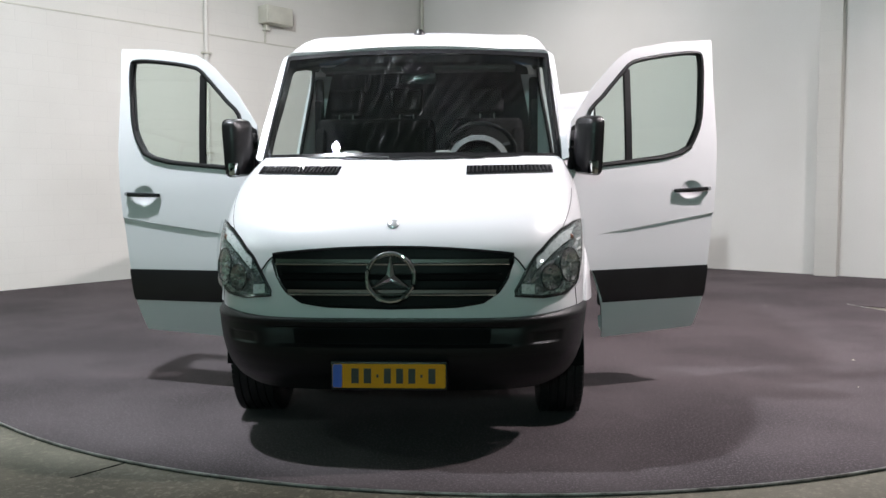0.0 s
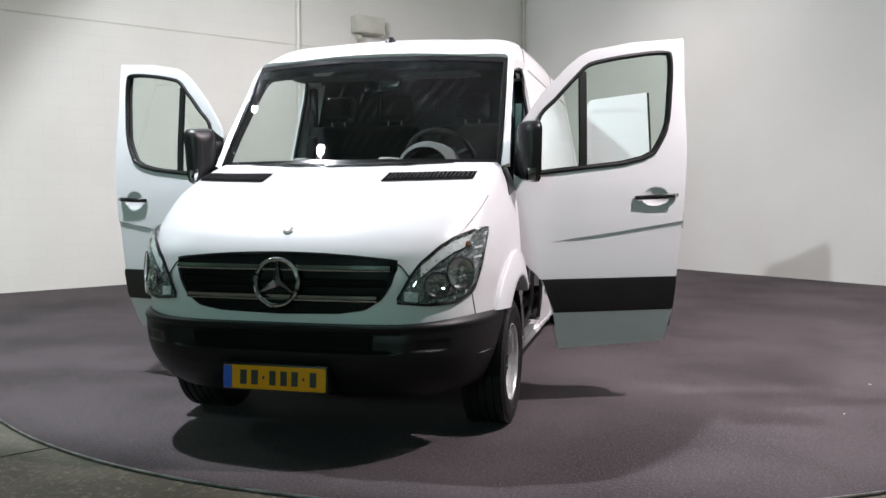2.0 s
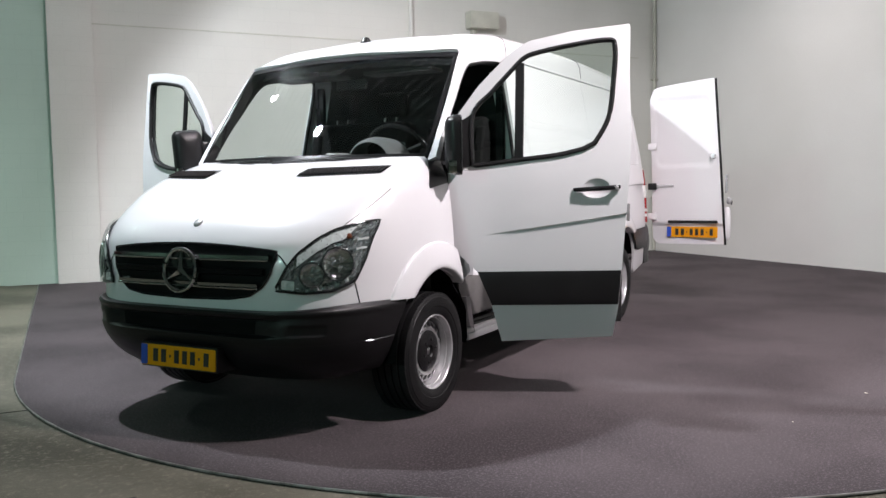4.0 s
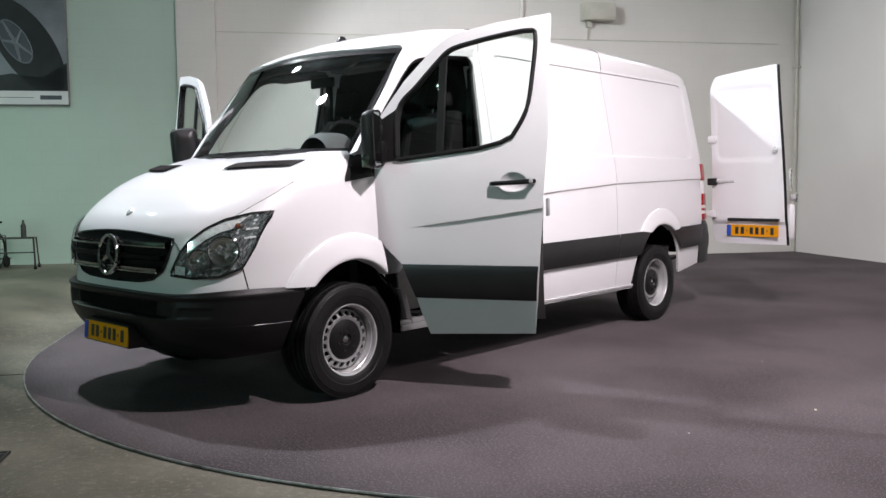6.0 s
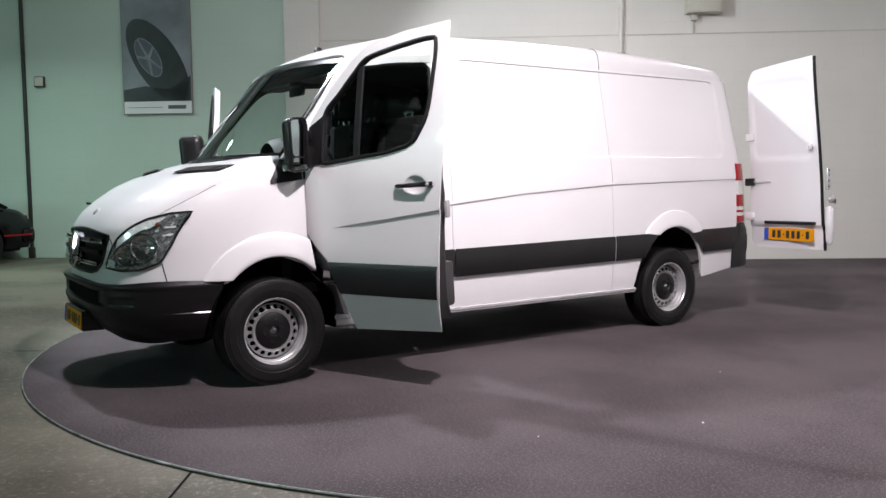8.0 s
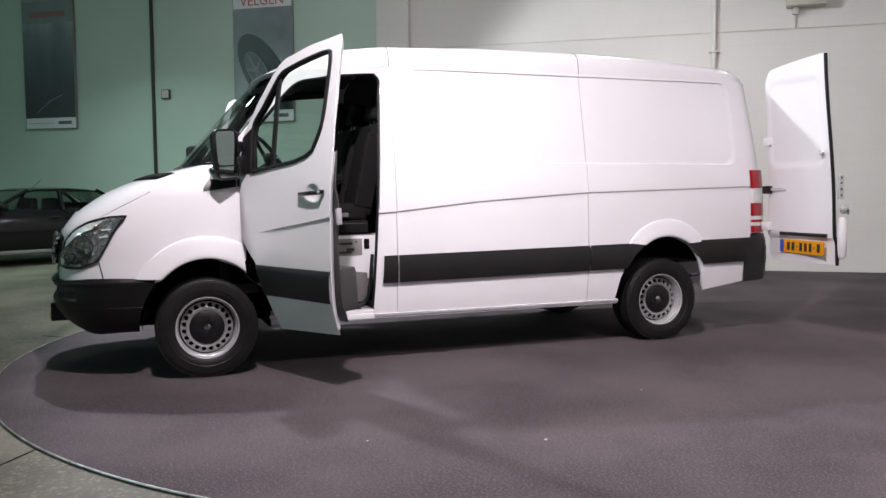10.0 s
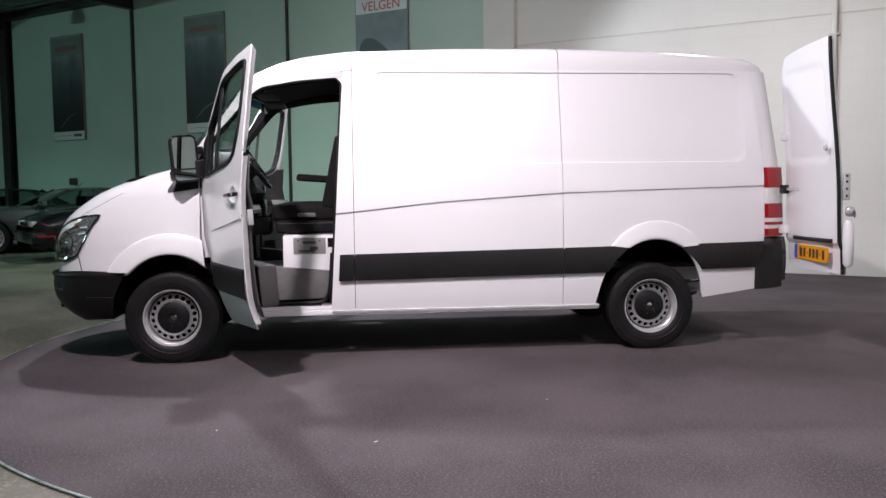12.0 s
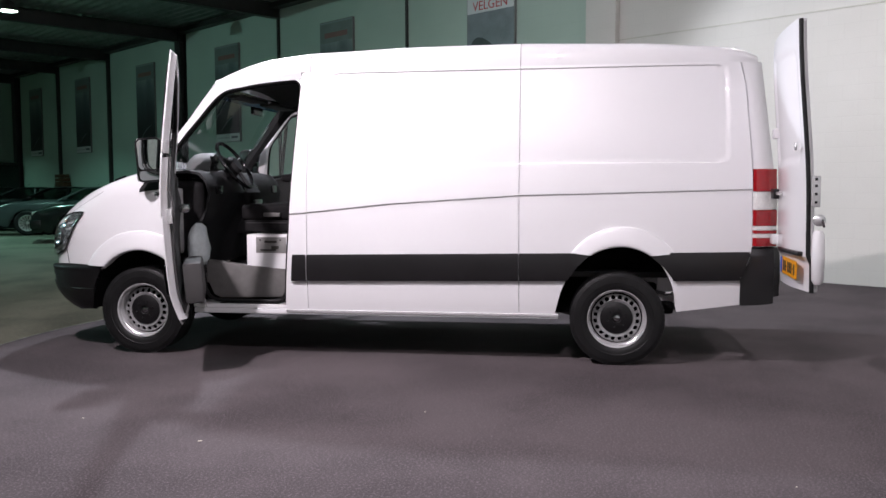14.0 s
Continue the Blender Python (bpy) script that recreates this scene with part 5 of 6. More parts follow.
for z in (1.245, 1.66, 0.93):
    part("hinge", box((0.93, 4.72, z - 0.035), (1.02, 4.765, z + 0.035), 0.012), PLASTIC if z < 1.3 and z > 1 else PAINT, rd)
rows = []
for i in range(21):
    u = i / 20
    rows.append([Vector((-(0.02 + 0.86 * u), 4.77 - 0.03 * step(z, 1.2, 2.3) * 4, z)) for z in np.linspace(0.65, 2.25, 20)])
part("rear_door_closed", grid(rows), PAINT, van, solid=0.04)

# ---- things on the long wall ----
BOARD = mat("poster_grey_photo", (0.27, 0.30, 0.33), 0.35, 0, 0.3, 1.2)
def photo_material():
    """A print that runs from pale sky to black road."""
    m = mat("poster_graded_photo", (0.2, 0.22, 0.24), 0.4, 0, 0.3, 2.0)
    n, l = m.node_tree.nodes, m.node_tree.links
    co, sep, ns, ad, rp = n.new("ShaderNodeTexCoord"), n.new("ShaderNodeSeparateXYZ"), n.new("ShaderNodeTexNoise"), n.new("ShaderNodeMath"), n.new("ShaderNodeValToRGB")
    ns.inputs["Scale"].default_value, ns.inputs["Detail"].default_value = 2.2, 5
    ad.operation = "MULTIPLY_ADD"
    ad.inputs[1].default_value = 0.35
    l.new(co.outputs["Generated"], sep.inputs[0])
    l.new(co.outputs["Generated"], ns.inputs["Vector"])
    l.new(ns.outputs["Fac"], ad.inputs[0])
    l.new(sep.outputs["Z"], ad.inputs[2])
    e = rp.color_ramp.elements
    e[0].position, e[0].color = 0.25, (0.018, 0.020, 0.022, 1)
    e[1].position, e[1].color = 1.05, (0.24, 0.30, 0.29, 1)
    for p, c in ((0.45, (0.03, 0.035, 0.04)), (0.62, (0.05, 0.065, 0.075)), (0.85, (0.12, 0.15, 0.155))):
        q = e.new(p)
        q.color = (*c, 1)
    l.new(ad.outputs[0], rp.inputs[0])
    l.new(rp.outputs[0], n["Principled BSDF"].inputs["Base Color"])
    return m


GRADED = photo_material()
# duller than the white heading and red print of the first poster
BOARD_PALE = mat("poster_pale_heading", (0.20, 0.24, 0.225), 0.5, 0, 0.1, 3)
RED_FAINT = mat("poster_dull_red_print", (0.26, 0.13, 0.12), 0.5, 0, 0.1, 5)
BOARD_DARK = mat("poster_dark_photo", (0.045, 0.055, 0.065), 0.35, 0, 0.4, 2.0, tint=(0.10, 0.12, 0.14))
BOARD_BLACK = mat("poster_black_print", (0.028, 0.030, 0.034), 0.35, 0, 0.3, 3)
BOARD_WHITE = mat("poster_white_strip", (0.66, 0.68, 0.68), 0.4, 0, 0.05, 3)
RED_PRINT = mat("poster_red_print", (0.50, 0.05, 0.06), 0.45, 0, 0.1, 5)
CREAM = mat("cream_painted_metal", (0.56, 0.55, 0.47), 0.5, 0, 0.1, 6)


def on_wall(a, z, out=0.0):
    """A pose on the long wall: x runs to the right as one faces it, z up, -y off the wall."""
    p = room(a, out, z)
    x, y, zz = -A_DIR, -B_DIR, Vector((0, 0, 1))
    return Matrix(((x.x, y.x, zz.x, p.x), (x.y, y.y, zz.y, p.y), (x.z, y.z, zz.z, p.z), (0, 0, 0, 1)))


def letters(text, size, material, parent, m):
    cu = bpy.data.curves.new("letters", "FONT")
    cu.body, cu.size, cu.extrude, cu.align_x = text, size, 0.002, "CENTER"
    tmp = new("tmp_letters", cu)
    bpy.context.view_layer.update()
    me = bpy.data.meshes.new_from_object(tmp.evaluated_get(bpy.context.evaluated_depsgraph_get()))
    bpy.data.objects.remove(tmp)
    me.materials.clear()
    me.materials.append(material)
    ob = new("lettering", me)
    ob.parent, ob.matrix_basis = parent, m @ Matrix.Rotation(radians(90), 4, "X")
    return ob


def ellipse(cx, cz, rx, rz, tilt, n=40):
    c, q = math.cos(radians(tilt)), math.sin(radians(tilt))
    return [(cx + rx * math.cos(t) * c - rz * math.sin(t) * q, cz + rx * math.cos(t) * q + rz * math.sin(t) * c) for t in np.linspace(0, 2 * math.pi, n + 1)[:-1]]


def clip_x(pts, lo, hi, zlo, zhi):
    return [(min(max(x, lo), hi), min(max(z, zlo), zhi)) for x, z in pts]


def poster(a, style, words=""):
    m = on_wall(a, 2.47, 0.055)
    th = thing("poster", "framed grey advertising poster of car wheels with a white strip" if style == 0 else "framed dark advertising poster with a pale strip", "poster", "posters along the long wall")
    part("board", slab(rounded_rect(-0.575, 0.575, 0.0, 2.45, 0.01, 2), 0.05, m), GREY_PANEL, th)
    part("photo", slab([(-0.56, 0.21), (0.56, 0.21), (0.56, 2.435), (-0.56, 2.435)], 0.004, m @ Matrix.Translation((0, -0.004, 0))), BOARD if style == 0 else GRADED, th)
    part("white_strip", slab([(-0.56, 0.015), (0.56, 0.015), (0.56, 0.21), (-0.56, 0.21)], 0.004, m @ Matrix.Translation((0, -0.004, 0))), BOARD_WHITE, th)
    part("print_bar", slab([(0.17, 0.085), (0.47, 0.085), (0.47, 0.145), (0.17, 0.145)], 0.002, m @ Matrix.Translation((0, -0.006, 0))), BOARD_DARK, th)
    part("print_bar", slab([(-0.5, 0.108), (0.08, 0.108), (0.08, 0.116), (-0.5, 0.116)], 0.002, m @ Matrix.Translation((0, -0.006, 0))), BOARD_DARK, th)
    f = lambda k: m @ Matrix.Translation((0, -0.006 - 0.002 * k, 0))
    lay = lambda pts: clip_x(pts, -0.56, 0.56, 0.21, 2.43)
    if style == 0:
        part("printed_tyre", slab(lay(ellipse(0.02, 0.86, 0.36, 0.78, 32)), 0.002, f(0)), BOARD_BLACK, th)
        part("printed_rim", slab(lay(ellipse(-0.13, 0.92, 0.17, 0.36, 30)), 0.002, f(1)), BOARD_DARK, th)
        ring = [(x, z) for x, z in ellipse(-0.13, 0.92, 0.165, 0.34, 30)]
        part("printed_ring", tube([f(2) @ Vector((x, 0, z)) for x, z in ring], 0.007, 5, closed=True), BOARD, th)
        for k in range(5):
            t = 2 * math.pi * k / 5 + 0.4
            e = ellipse(-0.13, 0.92, 0.16, 0.33, 30, 40)[int(40 * t / (2 * math.pi)) % 40]
            part("printed_spoke", tube([f(2) @ Vector((-0.13, 0, 0.90)), f(2) @ Vector((e[0], 0, e[1]))], [0.03, 0.014], 5), BOARD, th)
        part("printed_shade", slab(lay([(-0.56, 0.21), (0.56, 0.21), (0.56, 0.62), (0.2, 0.40), (-0.2, 0.46), (-0.56, 0.40)]), 0.002, f(0)), BOARD_BLACK, th)
    else:
        part("printed_streak", tube([f(1) @ Vector((x, 0, z)) for x, z in ((-0.3, 0.30), (0.0, 0.52), (0.34, 0.66))], [0.004, 0.012, 0.004], 5), BOARD, th)
        part("heading", slab([(-0.56, 1.985), (0.56, 1.985), (0.56, 2.40), (-0.56, 2.40)], 0.002, f(0)), BOARD_PALE, th)
        part("heading_bar", slab([(-0.40, 2.09), (0.40, 2.09), (0.40, 2.20), (-0.40, 2.20)], 0.002, f(1)), RED_FAINT, th)
    if words:
        part("heading", slab([(-0.56, 1.985), (0.56, 1.985), (0.56, 2.40), (-0.56, 2.40)], 0.002, f(0)), BOARD_WHITE, th)
        letters(words, 0.235, RED_PRINT, th, f(2) @ Matrix.Translation((0, 0, 2.03)))
    return th


poster(12.13, 0, "VELGEN")
for a in (16.62, 21.15, 25.7, 30.25, 34.5):
    poster(a, 1)

for a, w, d in ((14.38, 0.05, 0.05), (18.85, 0.06, 0.06), (23.45, 0.28, 0.20), (28.2, 0.12, 0.10), (32.3, 0.12, 0.1), (36.3, 0.34, 0.22)):
    th = thing("column", "dark painted steel column against the wall", "column", "columns along the long wall")
    if w > 0.2:
        for lo, hi in ((0.0, 0.02), (d - 0.02, d)):
            part("flange", box((a - w / 2, lo, 0), (a + w / 2, hi, CEIL), 0.004), IRON, th, m=ROOM)
        part("web", box((a - 0.02, 0.02, 0), (a + 0.02, d - 0.02, CEIL)), IRON, th, m=ROOM)
        part("foot_plate", box((a - w / 2 - 0.05, 0.0, 0), (a + w / 2 + 0.05, d + 0.05, 0.03 + HALL_RISE), 0.004), IRON, th, m=ROOM)
    else:
        part("shaft", box((a - w / 2, 0.0, 0), (a + w / 2, d, CEIL), 0.006), IRON, th, m=ROOM)
        part("shoe", box((a - w / 2 - 0.02, 0.0, 0), (a + w / 2 + 0.02, d + 0.02, 0.30), 0.006), IRON, th, m=ROOM)

room_box("trim_pilaster", (9.43, 0.0, 0.0), (10.0, 0.12, CEIL), WALL, "painted pilaster on the long wall", 0.008)
room_box("trim_end_pilaster", (A0, 7.47, 0.0), (A0 + 0.15, 7.77, CEIL), WALL, "painted pilaster on the end wall", 0.008)
room_box("trim_ledge", (0.0, 0.0, 3.60), (9.43, 0.012, 3.615), CREAM, "thin ledge line along the wall")
# cross beams added to block grazing lamp light from the far deck
for a in (14.38, 18.85, 23.45, 28.2, 32.3, 36.3):
    part_beam = join(join(box((a - 0.09, 0.0, CEIL - 0.34), (a + 0.09, B1, CEIL - 0.325)), box((a - 0.09, 0.0, CEIL - 0.015), (a + 0.09, B1, CEIL))), box((a - 0.008, 0.0, CEIL - 0.326), (a + 0.008, B1, CEIL - 0.014)))
    tagged(part("trim_shading_beam", part_beam, IRON, m=ROOM), "dark steel roof beam added across the hall to keep the far ceiling dark", "beam", kind="structure")
room_box("trim_eaves", (9.5, 0.0, CEIL - 0.12), (A1, 0.25, CEIL), IRON, "dark steel eaves beam")
th = thing("wall_pipe", "white painted pipe down the wall with clips", "pipe")
part("pipe", tube([(4.6, 0.045, 0.01), (4.6, 0.045, CEIL)], 0.035, 12), WALL, th, m=ROOM)
for z in (0.4, 1.8, 3.3, 4.7):
    part("clip", box((4.53, 0.0, z), (4.67, 0.085, z + 0.03), 0.006), CREAM, th, m=ROOM)
th = thing("wall_box", "cream metal box on a bracket high on the wall", "wall box")
part("case", box((3.06, 0.02, 3.90), (3.60, 0.24, 4.18), 0.02), CREAM, th, m=ROOM)
part("face_plate", box((3.09, 0.24, 3.93), (3.57, 0.252, 4.15), 0.004), CREAM, th, m=ROOM)
part("bracket", box((3.42, 0.0, 3.80), (3.50, 0.10, 3.92), 0.006), CREAM, th, m=ROOM)
part("conduit", tube([(3.46, 0.02, 3.82), (3.46, 0.02, 3.62)], 0.015, 8), CREAM, th, m=ROOM)
th = thing("junction_box", "small grey junction box on the wall", "junction box")
part("case", box((14.03, 0.0, 2.95), (14.2, 0.06, 3.12), 0.01), LINER, th, m=ROOM)
part("lid", box((14.045, 0.06, 2.965), (14.185, 0.068, 3.105), 0.003), CREAM, th, m=ROOM)
th = thing("corner_pipe", "thin grey pipe in the corner of the walls", "pipe")
part("pipe", tube([(A0 + 0.06, 0.06, 0.01), (A0 + 0.06, 0.06, CEIL)], 0.03, 10), CREAM, th, m=ROOM)
for z in (1.0, 3.2, 4.9):
    part("clip", box((A0, 0.0, z), (A0 + 0.1, 0.1, z + 0.03), 0.004), CREAM, th, m=ROOM)

# ---- ceiling lamps, some added unseen as fill ----
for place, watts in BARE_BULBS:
    th = thing("bare_bulb_lamp", "bare round bulb on a short rod under the roof deck, the lower one added unseen", "lamp", "bare bulbs")
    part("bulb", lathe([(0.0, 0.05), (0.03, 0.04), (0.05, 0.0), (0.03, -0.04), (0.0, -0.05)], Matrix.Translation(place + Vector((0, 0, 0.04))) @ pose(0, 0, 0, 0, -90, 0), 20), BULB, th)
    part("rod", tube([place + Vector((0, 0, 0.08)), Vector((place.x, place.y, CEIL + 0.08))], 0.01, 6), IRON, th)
th = thing("flood_lamp", "round metal flood lamp tilted at the van under the roof deck", "lamp")
m = Matrix.Translation(FLOOD_AT) @ Vector((1, 0, 0)).rotation_difference((FLOOD_AIM - FLOOD_AT).normalized()).to_matrix().to_4x4()
part("reflector", lathe([(0.03, -0.16), (0.06, -0.14), (0.10, -0.08), (0.15, 0.0), (0.155, 0.0), (0.11, -0.09), (0.065, -0.155), (0.03, -0.17)], m, 28), IRON, th)
part("bulb", lathe([(0.0, 0.02), (0.035, 0.01), (0.055, -0.04), (0.035, -0.09), (0.0, -0.10)], m, 20), BULB, th)
part("rod", tube([FLOOD_AT + Vector((-0.03, -0.1, 0.10)), FLOOD_AT + Vector((-0.03, -0.1, CEIL - 4.90))], 0.012, 6), IRON, th)
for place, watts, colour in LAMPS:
    th = thing("ceiling_lamp", "round metal hall lamp hanging from the roof deck, some added unseen as fill", "lamp", "hall lamps")
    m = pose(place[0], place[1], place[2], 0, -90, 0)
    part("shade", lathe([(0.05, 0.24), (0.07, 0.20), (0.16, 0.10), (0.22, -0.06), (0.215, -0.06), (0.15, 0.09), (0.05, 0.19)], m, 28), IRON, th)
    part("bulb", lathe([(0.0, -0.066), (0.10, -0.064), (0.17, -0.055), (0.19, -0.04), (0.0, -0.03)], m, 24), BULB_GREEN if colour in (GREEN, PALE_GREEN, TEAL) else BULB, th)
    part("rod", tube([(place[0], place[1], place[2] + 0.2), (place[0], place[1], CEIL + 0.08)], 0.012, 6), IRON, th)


# ---- wheelchair and walking frame by the wall ----
def wheelchair(a, b, turn):
    m = Matrix.Translation(room(a, b, floor_z(a, b))) @ Matrix.Rotation(radians(turn), 4, "Z") @ Matrix.Scale(0.92, 4)
    th = thing("wheelchair", "folding wheelchair with black seat, parked by the wall", "wheelchair", m=m)
    part("seat", box((-0.24, -0.20, 0.48), (0.24, 0.22, 0.52), 0.015), SEAT, th)
    part("backrest", box((-0.24, 0.20, 0.55), (0.24, 0.23, 0.92), 0.012), SEAT, th)
    for s in (1, -1):
        w = part("rear_wheel", tube([(s * 0.29, 0.12 + 0.29 * math.cos(t), 0.30 + 0.29 * math.sin(t)) for t in np.linspace(0, 2 * math.pi, 33)[:-1]], 0.014, 6, closed=True), RUBBER, th)
        part("hand_ring", tube([(s * 0.325, 0.12 + 0.25 * math.cos(t), 0.30 + 0.25 * math.sin(t)) for t in np.linspace(0, 2 * math.pi, 33)[:-1]], 0.008, 5, closed=True), IRON, w)
        for k in range(8):
            t = math.pi * k / 4
            part("wheel_spoke", tube([(s * 0.29, 0.12, 0.30), (s * 0.29, 0.12 + 0.28 * math.cos(t), 0.30 + 0.28 * math.sin(t))], 0.003, 4), IRON, w)
        part("castor", lathe([(0.0, -0.015), (0.085, -0.015), (0.09, 0.0), (0.085, 0.015), (0.0, 0.015)], pose(s * 0.24, -0.30, 0.09), 18), RUBBER, th)
        part("frame_tube", tube([(s * 0.25, -0.30, 0.12), (s * 0.25, -0.28, 0.50), (s * 0.25, 0.21, 0.50), (s * 0.25, 0.22, 0.98), (s * 0.25, 0.34, 1.0)], 0.012, 6), IRON, th)
        part("grip", tube([(s * 0.25, 0.26, 0.99), (s * 0.25, 0.36, 1.0)], 0.02, 8), RUBBER, th)
        part("armrest", box((s * 0.25 - 0.03, -0.16, 0.70), (s * 0.25 + 0.03, 0.18, 0.73), 0.012), SEAT, th)
        part("footrest", box((s * 0.13 - 0.08, -0.52, 0.12), (s * 0.13 + 0.08, -0.38, 0.135), 0.005), IRON, th)
        part("cross_brace", tube([(s * 0.24, 0.0, 0.16), (-s * 0.24, 0.0, 0.46)], 0.010, 6), IRON, th)
    return th


wheelchair(12.70, 0.62, -138)
th = thing("walking_frame", "low grey folding walking frame by the wall", "walking frame", m=Matrix.Translation(room(12.20, 0.70, floor_z(12.20, 0.70))) @ Matrix.Rotation(radians(60), 4, "Z"))
for s in (1, -1):
    part("side_tube", tube([(s * 0.26, -0.18, 0.02), (s * 0.24, -0.12, 0.44), (s * 0.24, 0.12, 0.44), (s * 0.26, 0.18, 0.02)], 0.013, 6), IRON, th)
    part("rubber_foot", lathe([(0.0, 0.0), (0.02, 0.0), (0.02, 0.05)], pose(s * 0.26, -0.18, 0.0, 0, -90, 0), 10), RUBBER, th)
    part("rubber_foot", lathe([(0.0, 0.0), (0.02, 0.0), (0.02, 0.05)], pose(s * 0.26, 0.18, 0.0, 0, -90, 0), 10), RUBBER, th)
part("cross_tube", tube([(-0.24, -0.12, 0.44), (0.24, -0.12, 0.44)], 0.013, 6), IRON, th)
part("cross_tube", tube([(-0.25, -0.15, 0.24), (0.25, -0.15, 0.24)], 0.010, 6), IRON, th)
part("bottle", lathe([(0.0, 0.0), (0.035, 0.0), (0.035, 0.16), (0.015, 0.20), (0.015, 0.24), (0.0, 0.24)], pose(0.10, 0.0, 0.45, 0, -90, 0), 14), IRON, th)
part("seat_web", box((-0.24, -0.12, 0.43), (0.24, 0.12, 0.446), 0.004), SEAT, th)
th = thing("rollator", "narrow folded black rollator standing by the wall", "rollator", m=Matrix.Translation(room(13.08, 0.56, floor_z(13.08, 0.56))) @ Matrix.Rotation(radians(40), 4, "Z"))
for s in (1, -1):
    part("leg", tube([(s * 0.13, -0.10, 0.07), (s * 0.08, -0.02, 0.46), (s * 0.09, 0.10, 0.60)], 0.013, 6), RUBBER, th)
    part("leg", tube([(s * 0.13, 0.16, 0.07), (s * 0.08, 0.02, 0.44)], 0.013, 6), RUBBER, th)
    part("grip", tube([(s * 0.09, 0.06, 0.595), (s * 0.09, 0.17, 0.61)], 0.020, 8), RUBBER, th)
    for y in (-0.10, 0.16):
        part("small_wheel", lathe([(0.0, -0.012), (0.06, -0.012), (0.065, 0.0), (0.06, 0.012), (0.0, 0.012)], pose(s * 0.13, y, 0.065), 18), RUBBER, th)
part("folded_seat", box((-0.08, -0.05, 0.34), (0.08, 0.03, 0.50), 0.02), SEAT, th)


# ---- parked cars ----
def car_paint(name, colour):
    return mat(name, colour, 0.25, 0.0, 0.1, 3, coat=0.35, spec=0.22)


CAR_GLASS = glass("car_glass", (0.50, 0.58, 0.55))


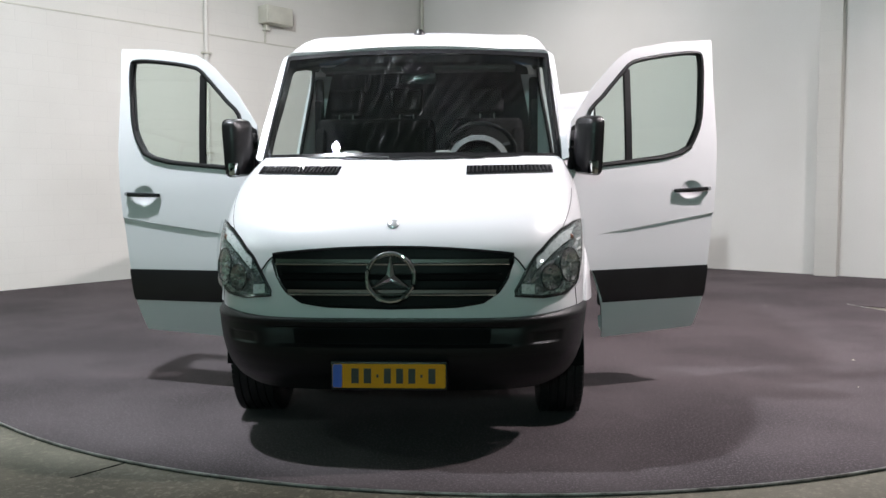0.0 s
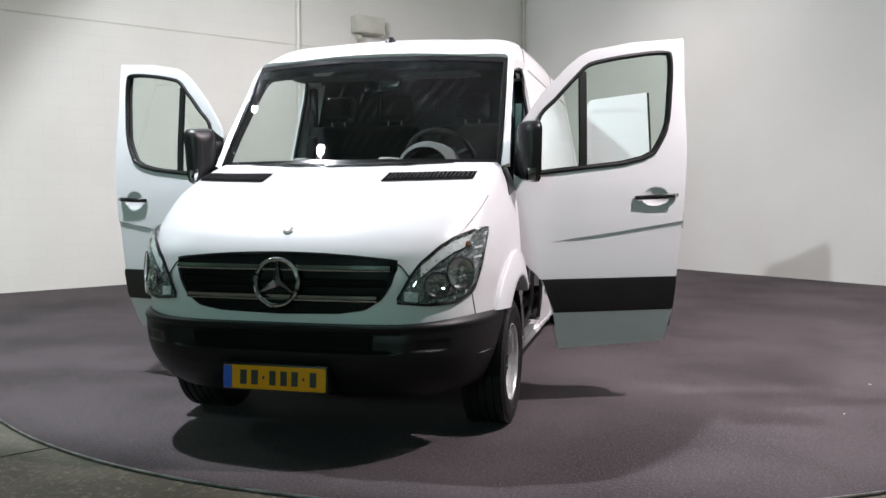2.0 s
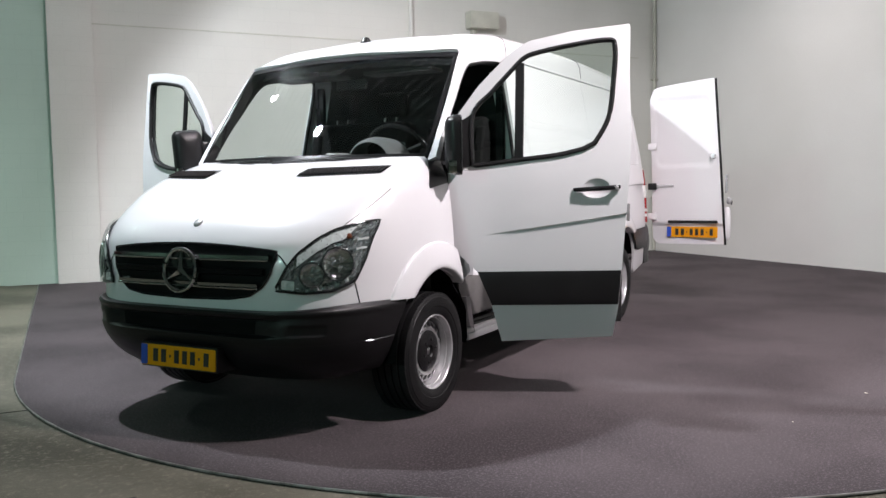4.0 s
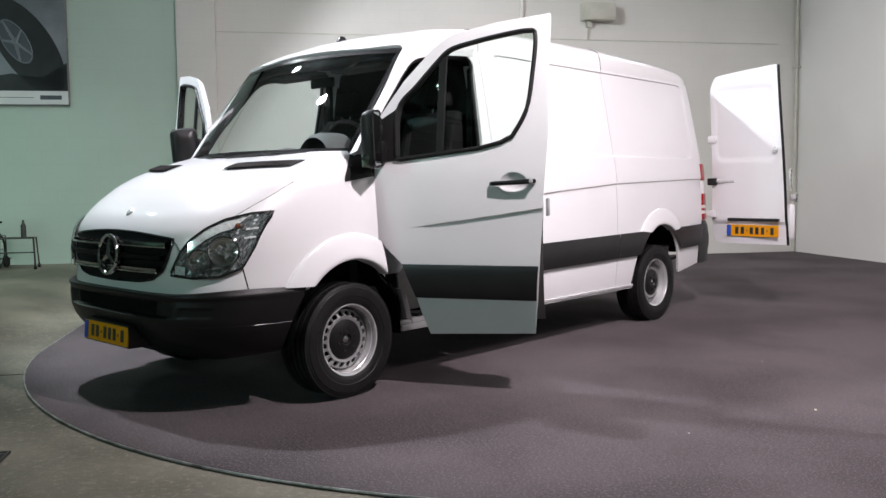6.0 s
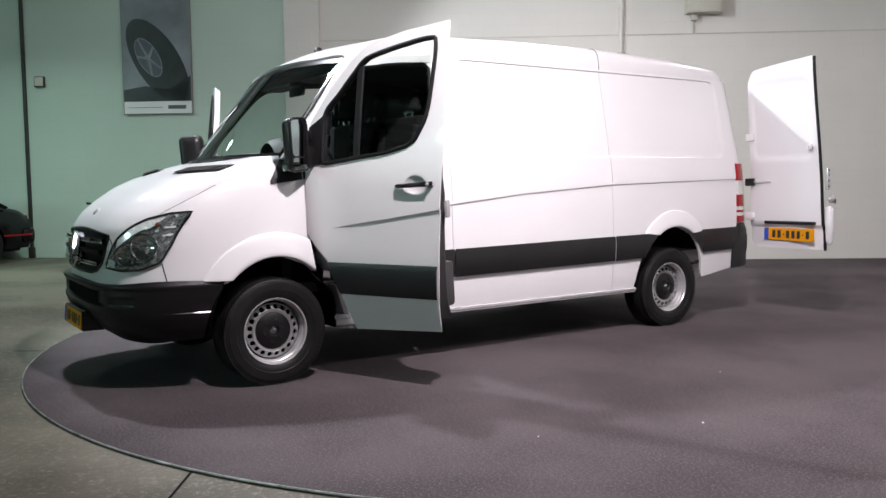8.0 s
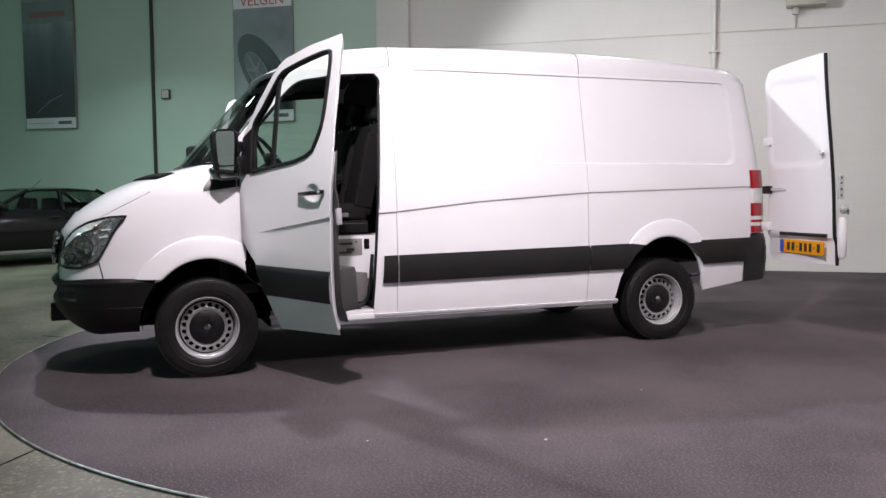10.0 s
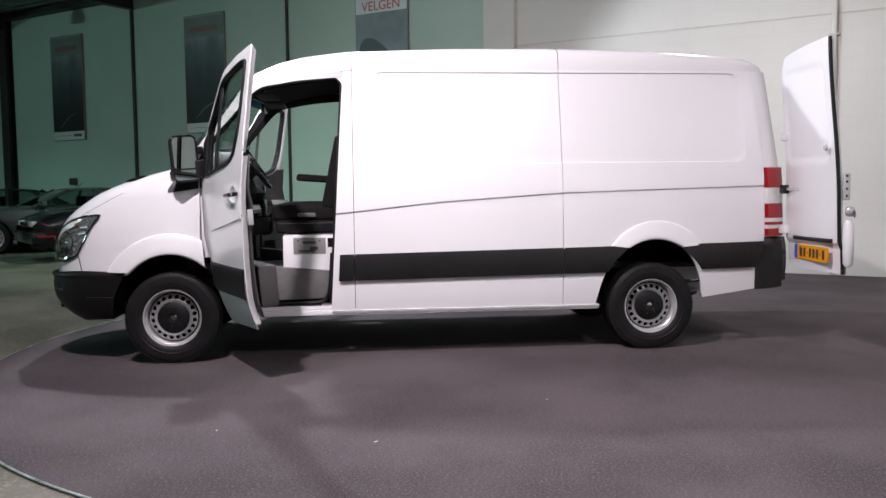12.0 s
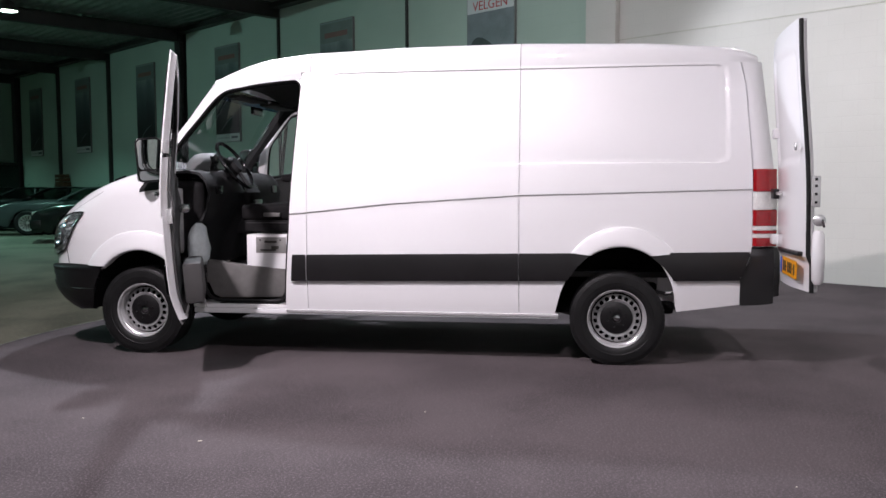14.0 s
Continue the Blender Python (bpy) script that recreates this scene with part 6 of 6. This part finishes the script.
def car(m, paint, label, spokes, stripe=None):
    """A low coupe; nose towards +x, wheels on z = 0."""
    th = thing("car", label, "car", "cars parked in the hall", m)

    def low(name, bm, material, parent, **more):
        for v in bm.verts:
            v.co.z = v.co.z if v.co.z < 0.5 else 0.5 + (v.co.z - 0.5) * 0.80
        return part(name, bm, material, parent, **more)
    xs = np.linspace(-2.2, 2.2, 45)
    top = lambda x: float(np.mean(np.interp([x - 0.08, x, x + 0.08], [-2.25, -2.15, -1.9, -1.45, 1.0, 1.75, 2.1, 2.25], [0.55, 0.86, 0.95, 0.98, 0.97, 0.90, 0.78, 0.50])))
    wid = lambda x: 0.86 - 0.16 * abs(x / 2.2) ** 4
    rows = []
    for x in xs:
        w, t = wid(x), top(x)
        fx = min(abs(x - 1.35), abs(x + 1.30))
        lo = max(0.22, 0.30 + math.sqrt(max(0.36 ** 2 - fx ** 2, 0))) if fx < 0.36 else 0.22
        side = [(w - 0.05, lo), (w, max(0.36, lo + 0.02)), (w + 0.01, max(0.60, lo + 0.04)), (w - 0.01, max(0.76, t - 0.10)), (w - 0.06, t - 0.02), (w - 0.16, t)]
        row = [(x, p, min(q, t)) for p, q in side] + [(x, 0, t + 0.02)] + [(x, -p, min(q, t)) for p, q in reversed(side)]
        rows.append(row)
    low("body", grid(rows), paint, th, sharp=0.9)
    part("underside", box((-2.0, -0.72, 0.18), (2.0, 0.72, 0.34), 0.03), DARK, th)
    roof = []
    for x, z, w in ((-0.03, 1.37, 0.58), (-0.18, 1.405, 0.60), (-0.7, 1.42, 0.60), (-1.1, 1.39, 0.58), (-1.22, 1.36, 0.56)):
        roof.append([(x, w * q, z - 0.03 * abs(q) ** 3) for q in np.linspace(-1, 1, 9)])
    low("roof", grid(roof), paint, th, solid=0.03)
    for pts in ([(0.68, 0.95, 0.70), (-0.03, 1.36, 0.57)], [(-1.80, 0.95, 0.68), (-1.22, 1.35, 0.55)]):
        (xa, za, wa), (xb, zb, wb) = pts
        low("windscreen", grid([[(xa + (xb - xa) * v, (wa + (wb - wa) * v) * q, za + (zb - za) * v) for q in np.linspace(-1, 1, 7)] for v in np.linspace(0, 1, 5)]), CAR_GLASS, th)
    for s in (1, -1):
        low("side_window", grid([[(x, s * (0.79 + (0.59 - 0.79) * v), 0.95 + 0.40 * v) for x in np.linspace(0.66 - 0.72 * v, -1.74 + 0.54 * v, 9)] for v in np.linspace(0, 1, 4)]), CAR_GLASS, th)
        for x0, x1 in ((0.64, -0.05), (-0.52, -0.56), (-1.72, -1.20)):
            low("pillar", tube([(x0, s * 0.80, 0.95), (x1, s * 0.595, 1.36)], 0.035, 6), paint, th)
        low("headlamp", box((2.02, s * 0.45 - 0.16, 0.60), (2.20, s * 0.45 + 0.16, 0.72), 0.03), WHITE_LENS, th)
        low("tail_lamp", box((-2.19, s * 0.52 - 0.16, 0.66), (-2.06, s * 0.52 + 0.16, 0.80), 0.03), RED, th)
        low("door_mirror", box((0.40, s * 0.90 - 0.07, 0.97), (0.52, s * 0.90 + 0.07, 1.09), 0.03), paint, th)
        low("door_gap", tube([(0.62, s * 0.873, 0.35), (0.60, s * 0.875, 0.62), (0.60, s * 0.84, 0.93)], 0.006, 5), DARK, th)
        low("door_gap", tube([(-0.56, s * 0.873, 0.35), (-0.58, s * 0.875, 0.62), (-0.58, s * 0.85, 0.93)], 0.006, 5), DARK, th)
        low("door_handle", box((-0.46, s * 0.868 - 0.012, 0.80), (-0.28, s * 0.868 + 0.012, 0.83), 0.008), GLOSS_BLACK, th)
        for x in (1.35, -1.30):
            wm = pose(x, s * 0.76, 0.31, 0, 0, 90 * s)
            w = part("wheel", lathe([(0.19, -0.08), (0.28, -0.09), (0.31, -0.07), (0.31, 0.07), (0.28, 0.09), (0.205, 0.085)], wm, 36), RUBBER, th)
            part("rim", lathe([(0.205, 0.07), (0.205, 0.088), (0.185, 0.082), (0.175, 0.03), (0.06, 0.02), (0.04, 0.05), (0.0, 0.05)], wm, 36), STEEL, w)
            for k in range(14):
                part("rim_spoke", tube([wm @ Vector((0.05, 0.04 * math.cos(k * 0.4488), 0.04 * math.sin(k * 0.4488))), wm @ Vector((0.07, 0.19 * math.cos(k * 0.4488), 0.19 * math.sin(k * 0.4488)))], 0.008, 5), spokes, w)
    part("front_bumper", box((2.0, -0.78, 0.30), (2.24, 0.78, 0.52), 0.06), paint, th)
    for s in (1, -1):
        if stripe:
            part("bumper_stripe", box((1.62, s * 0.845 - 0.012, 0.42), (2.16, s * 0.80 + 0.012, 0.45), 0.004), stripe, th)
            part("bumper_stripe", box((-2.14, s * 0.845 - 0.012, 0.42), (-1.64, s * 0.80 + 0.012, 0.45), 0.004), stripe, th)
        part("side_skirt", box((-0.95, s * 0.855 - 0.02, 0.20), (1.0, s * 0.855 + 0.012, 0.255), 0.01), GREY_PANEL, th)
    part("rear_bumper", box((-2.24, -0.78, 0.30), (-2.02, 0.78, 0.54), 0.06), paint, th)
    low("grille", box((2.14, -0.28, 0.58), (2.21, 0.28, 0.70), 0.02), GLOSS_BLACK, th)
    for q in (-0.4, 0.4):
        low("front_seat", box((-0.60, q - 0.22, 0.62), (-0.45, q + 0.22, 1.20), 0.06), SEAT, th)
    low("rear_bench", box((-1.25, -0.6, 0.60), (-1.10, 0.6, 1.10), 0.06), SEAT, th)
    low("aerial", tube([(-0.25, 0.3, 1.38), (-0.42, 0.3, 1.56)], 0.004, 4), DARK, th)
    return th


BLACK_CAR, GREY_CAR, GREEN_CAR = car_paint("black_car_paint", (0.006, 0.006, 0.007)), car_paint("grey_car_paint", (0.06, 0.072, 0.075)), car_paint("dark_green_car_paint", (0.018, 0.026, 0.024))


def parked(a, b):
    """Nose away from the wall, at a slant; a and b name the outer face of the front wheel that faces the carpet."""
    turn = math.atan2(B_DIR.y, B_DIR.x) - radians(23)
    return Matrix.Translation(room(a, b, floor_z(a, b))) @ Matrix.Rotation(turn, 4, "Z") @ Matrix.Translation((-1.35, -0.85, 0))


car(parked(15.35, 3.9), BLACK_CAR, "black coupe with silver wheels and red bumper stripe", DISC, RED)
car(parked(18.22, 3.85), GREY_CAR, "dark grey coupe with black spoked wheels", GLOSS_BLACK)
car(parked(20.43, 4.3), GREEN_CAR, "very dark green coupe with silver wheels", STEEL)
car(parked(24.3, 3.95), GREY_CAR, "dark grey coupe parked further down the row", GLOSS_BLACK)
for a in (27.0, 29.6, 32.4):
    car(parked(a, 3.9), BLACK_CAR, "black coupe far down the row by the wall", STEEL)
th = thing("crate", "small dark brown wooden crate standing by the far wall", "crate", m=ROOM @ Matrix.Translation((31.9, 0.16, HALL_RISE)))
WOOD = mat("dark_brown_wood", (0.11, 0.05, 0.02), 0.6, 0, 0.2, 6)
part("body", box((-0.34, -0.14, -0.012), (0.34, 0.14, 1.24), 0.01), IRON, th)
part("lid", box((-0.38, -0.15, 1.24), (0.38, 0.15, 1.28), 0.006), WOOD, th)
for k in range(3):
    part("slat", box((-0.37, -0.14 + 0.02 * k, 1.28 + 0.13 * k), (0.37, 0.12, 1.39 + 0.13 * k), 0.008), WOOD, th)
th = thing("storage_container", "dark green metal storage container by the far wall", "container", m=ROOM @ Matrix.Translation((38.2, 1.3, HALL_RISE)))
part("body", box((-2.2, -1.1, 0.05), (2.2, 1.1, 2.05), 0.03), GREEN_CAR, th)
part("lid", box((-2.25, -1.15, 2.05), (2.25, 1.15, 2.15), 0.03), IRON, th)
for k in range(9):
    part("rib", box((-2.0 + 0.5 * k - 0.03, 1.1, 0.12), (-2.0 + 0.5 * k + 0.03, 1.13, 2.0), 0.01), GREEN_CAR, th)
part("skid", box((-2.1, -1.0, -0.012), (2.1, -0.85, 0.06)), IRON, th)
part("skid", box((-2.1, 0.85, -0.012), (2.1, 1.0, 0.06)), IRON, th)
th = thing("fuse_box", "small brown fuse box on the hall wall", "fuse box", m=ROOM @ Matrix.Translation((21.1, 0, 0)))
part("case", box((-0.11, 0.0, 1.42), (0.11, 0.07, 1.58), 0.01), WOOD, th)
part("lid", box((-0.10, 0.07, 1.43), (0.10, 0.078, 1.57), 0.003), IRON, th)

th = thing("floor_drain", "dark iron drain grate let into the concrete", "drain", m=ROOM @ Matrix.Translation((9.82, 9.27, -0.012)))
part("frame", tube([(0, 0, 0.002), (0.45, 0, 0.002), (0.45, 0.32, 0.002), (0, 0.32, 0.002)], 0.012, 6, closed=True), IRON, th)
part("pit", box((0.0, 0.0, -0.004), (0.45, 0.32, 0.002)), DARK, th)
for k in range(8):
    part("bar", box((0.01, 0.025 + 0.036 * k, 0.002), (0.44, 0.043 + 0.036 * k, 0.010), 0.002), IRON, th)

# ---- litter on the carpet ----
SPECK = mat("pale_litter", (0.62, 0.58, 0.48), 0.8, 0, 0.1, 30)
for x, y, w in ((3.113, 1.446, 0.010), (2.79, 0.60, 0.005), (2.4, 2.5, 0.004), (3.4, 4.3, 0.004)):
    part_ob = part("litter", box((-w, -w * 0.5, 0.0), (w, w * 0.5, 0.003), 0.001), SPECK, m=pose(x, y, 0.0, 0, 0, 40 * x))
    tagged(part_ob, "small pale scrap of litter lying on the carpet", "litter")
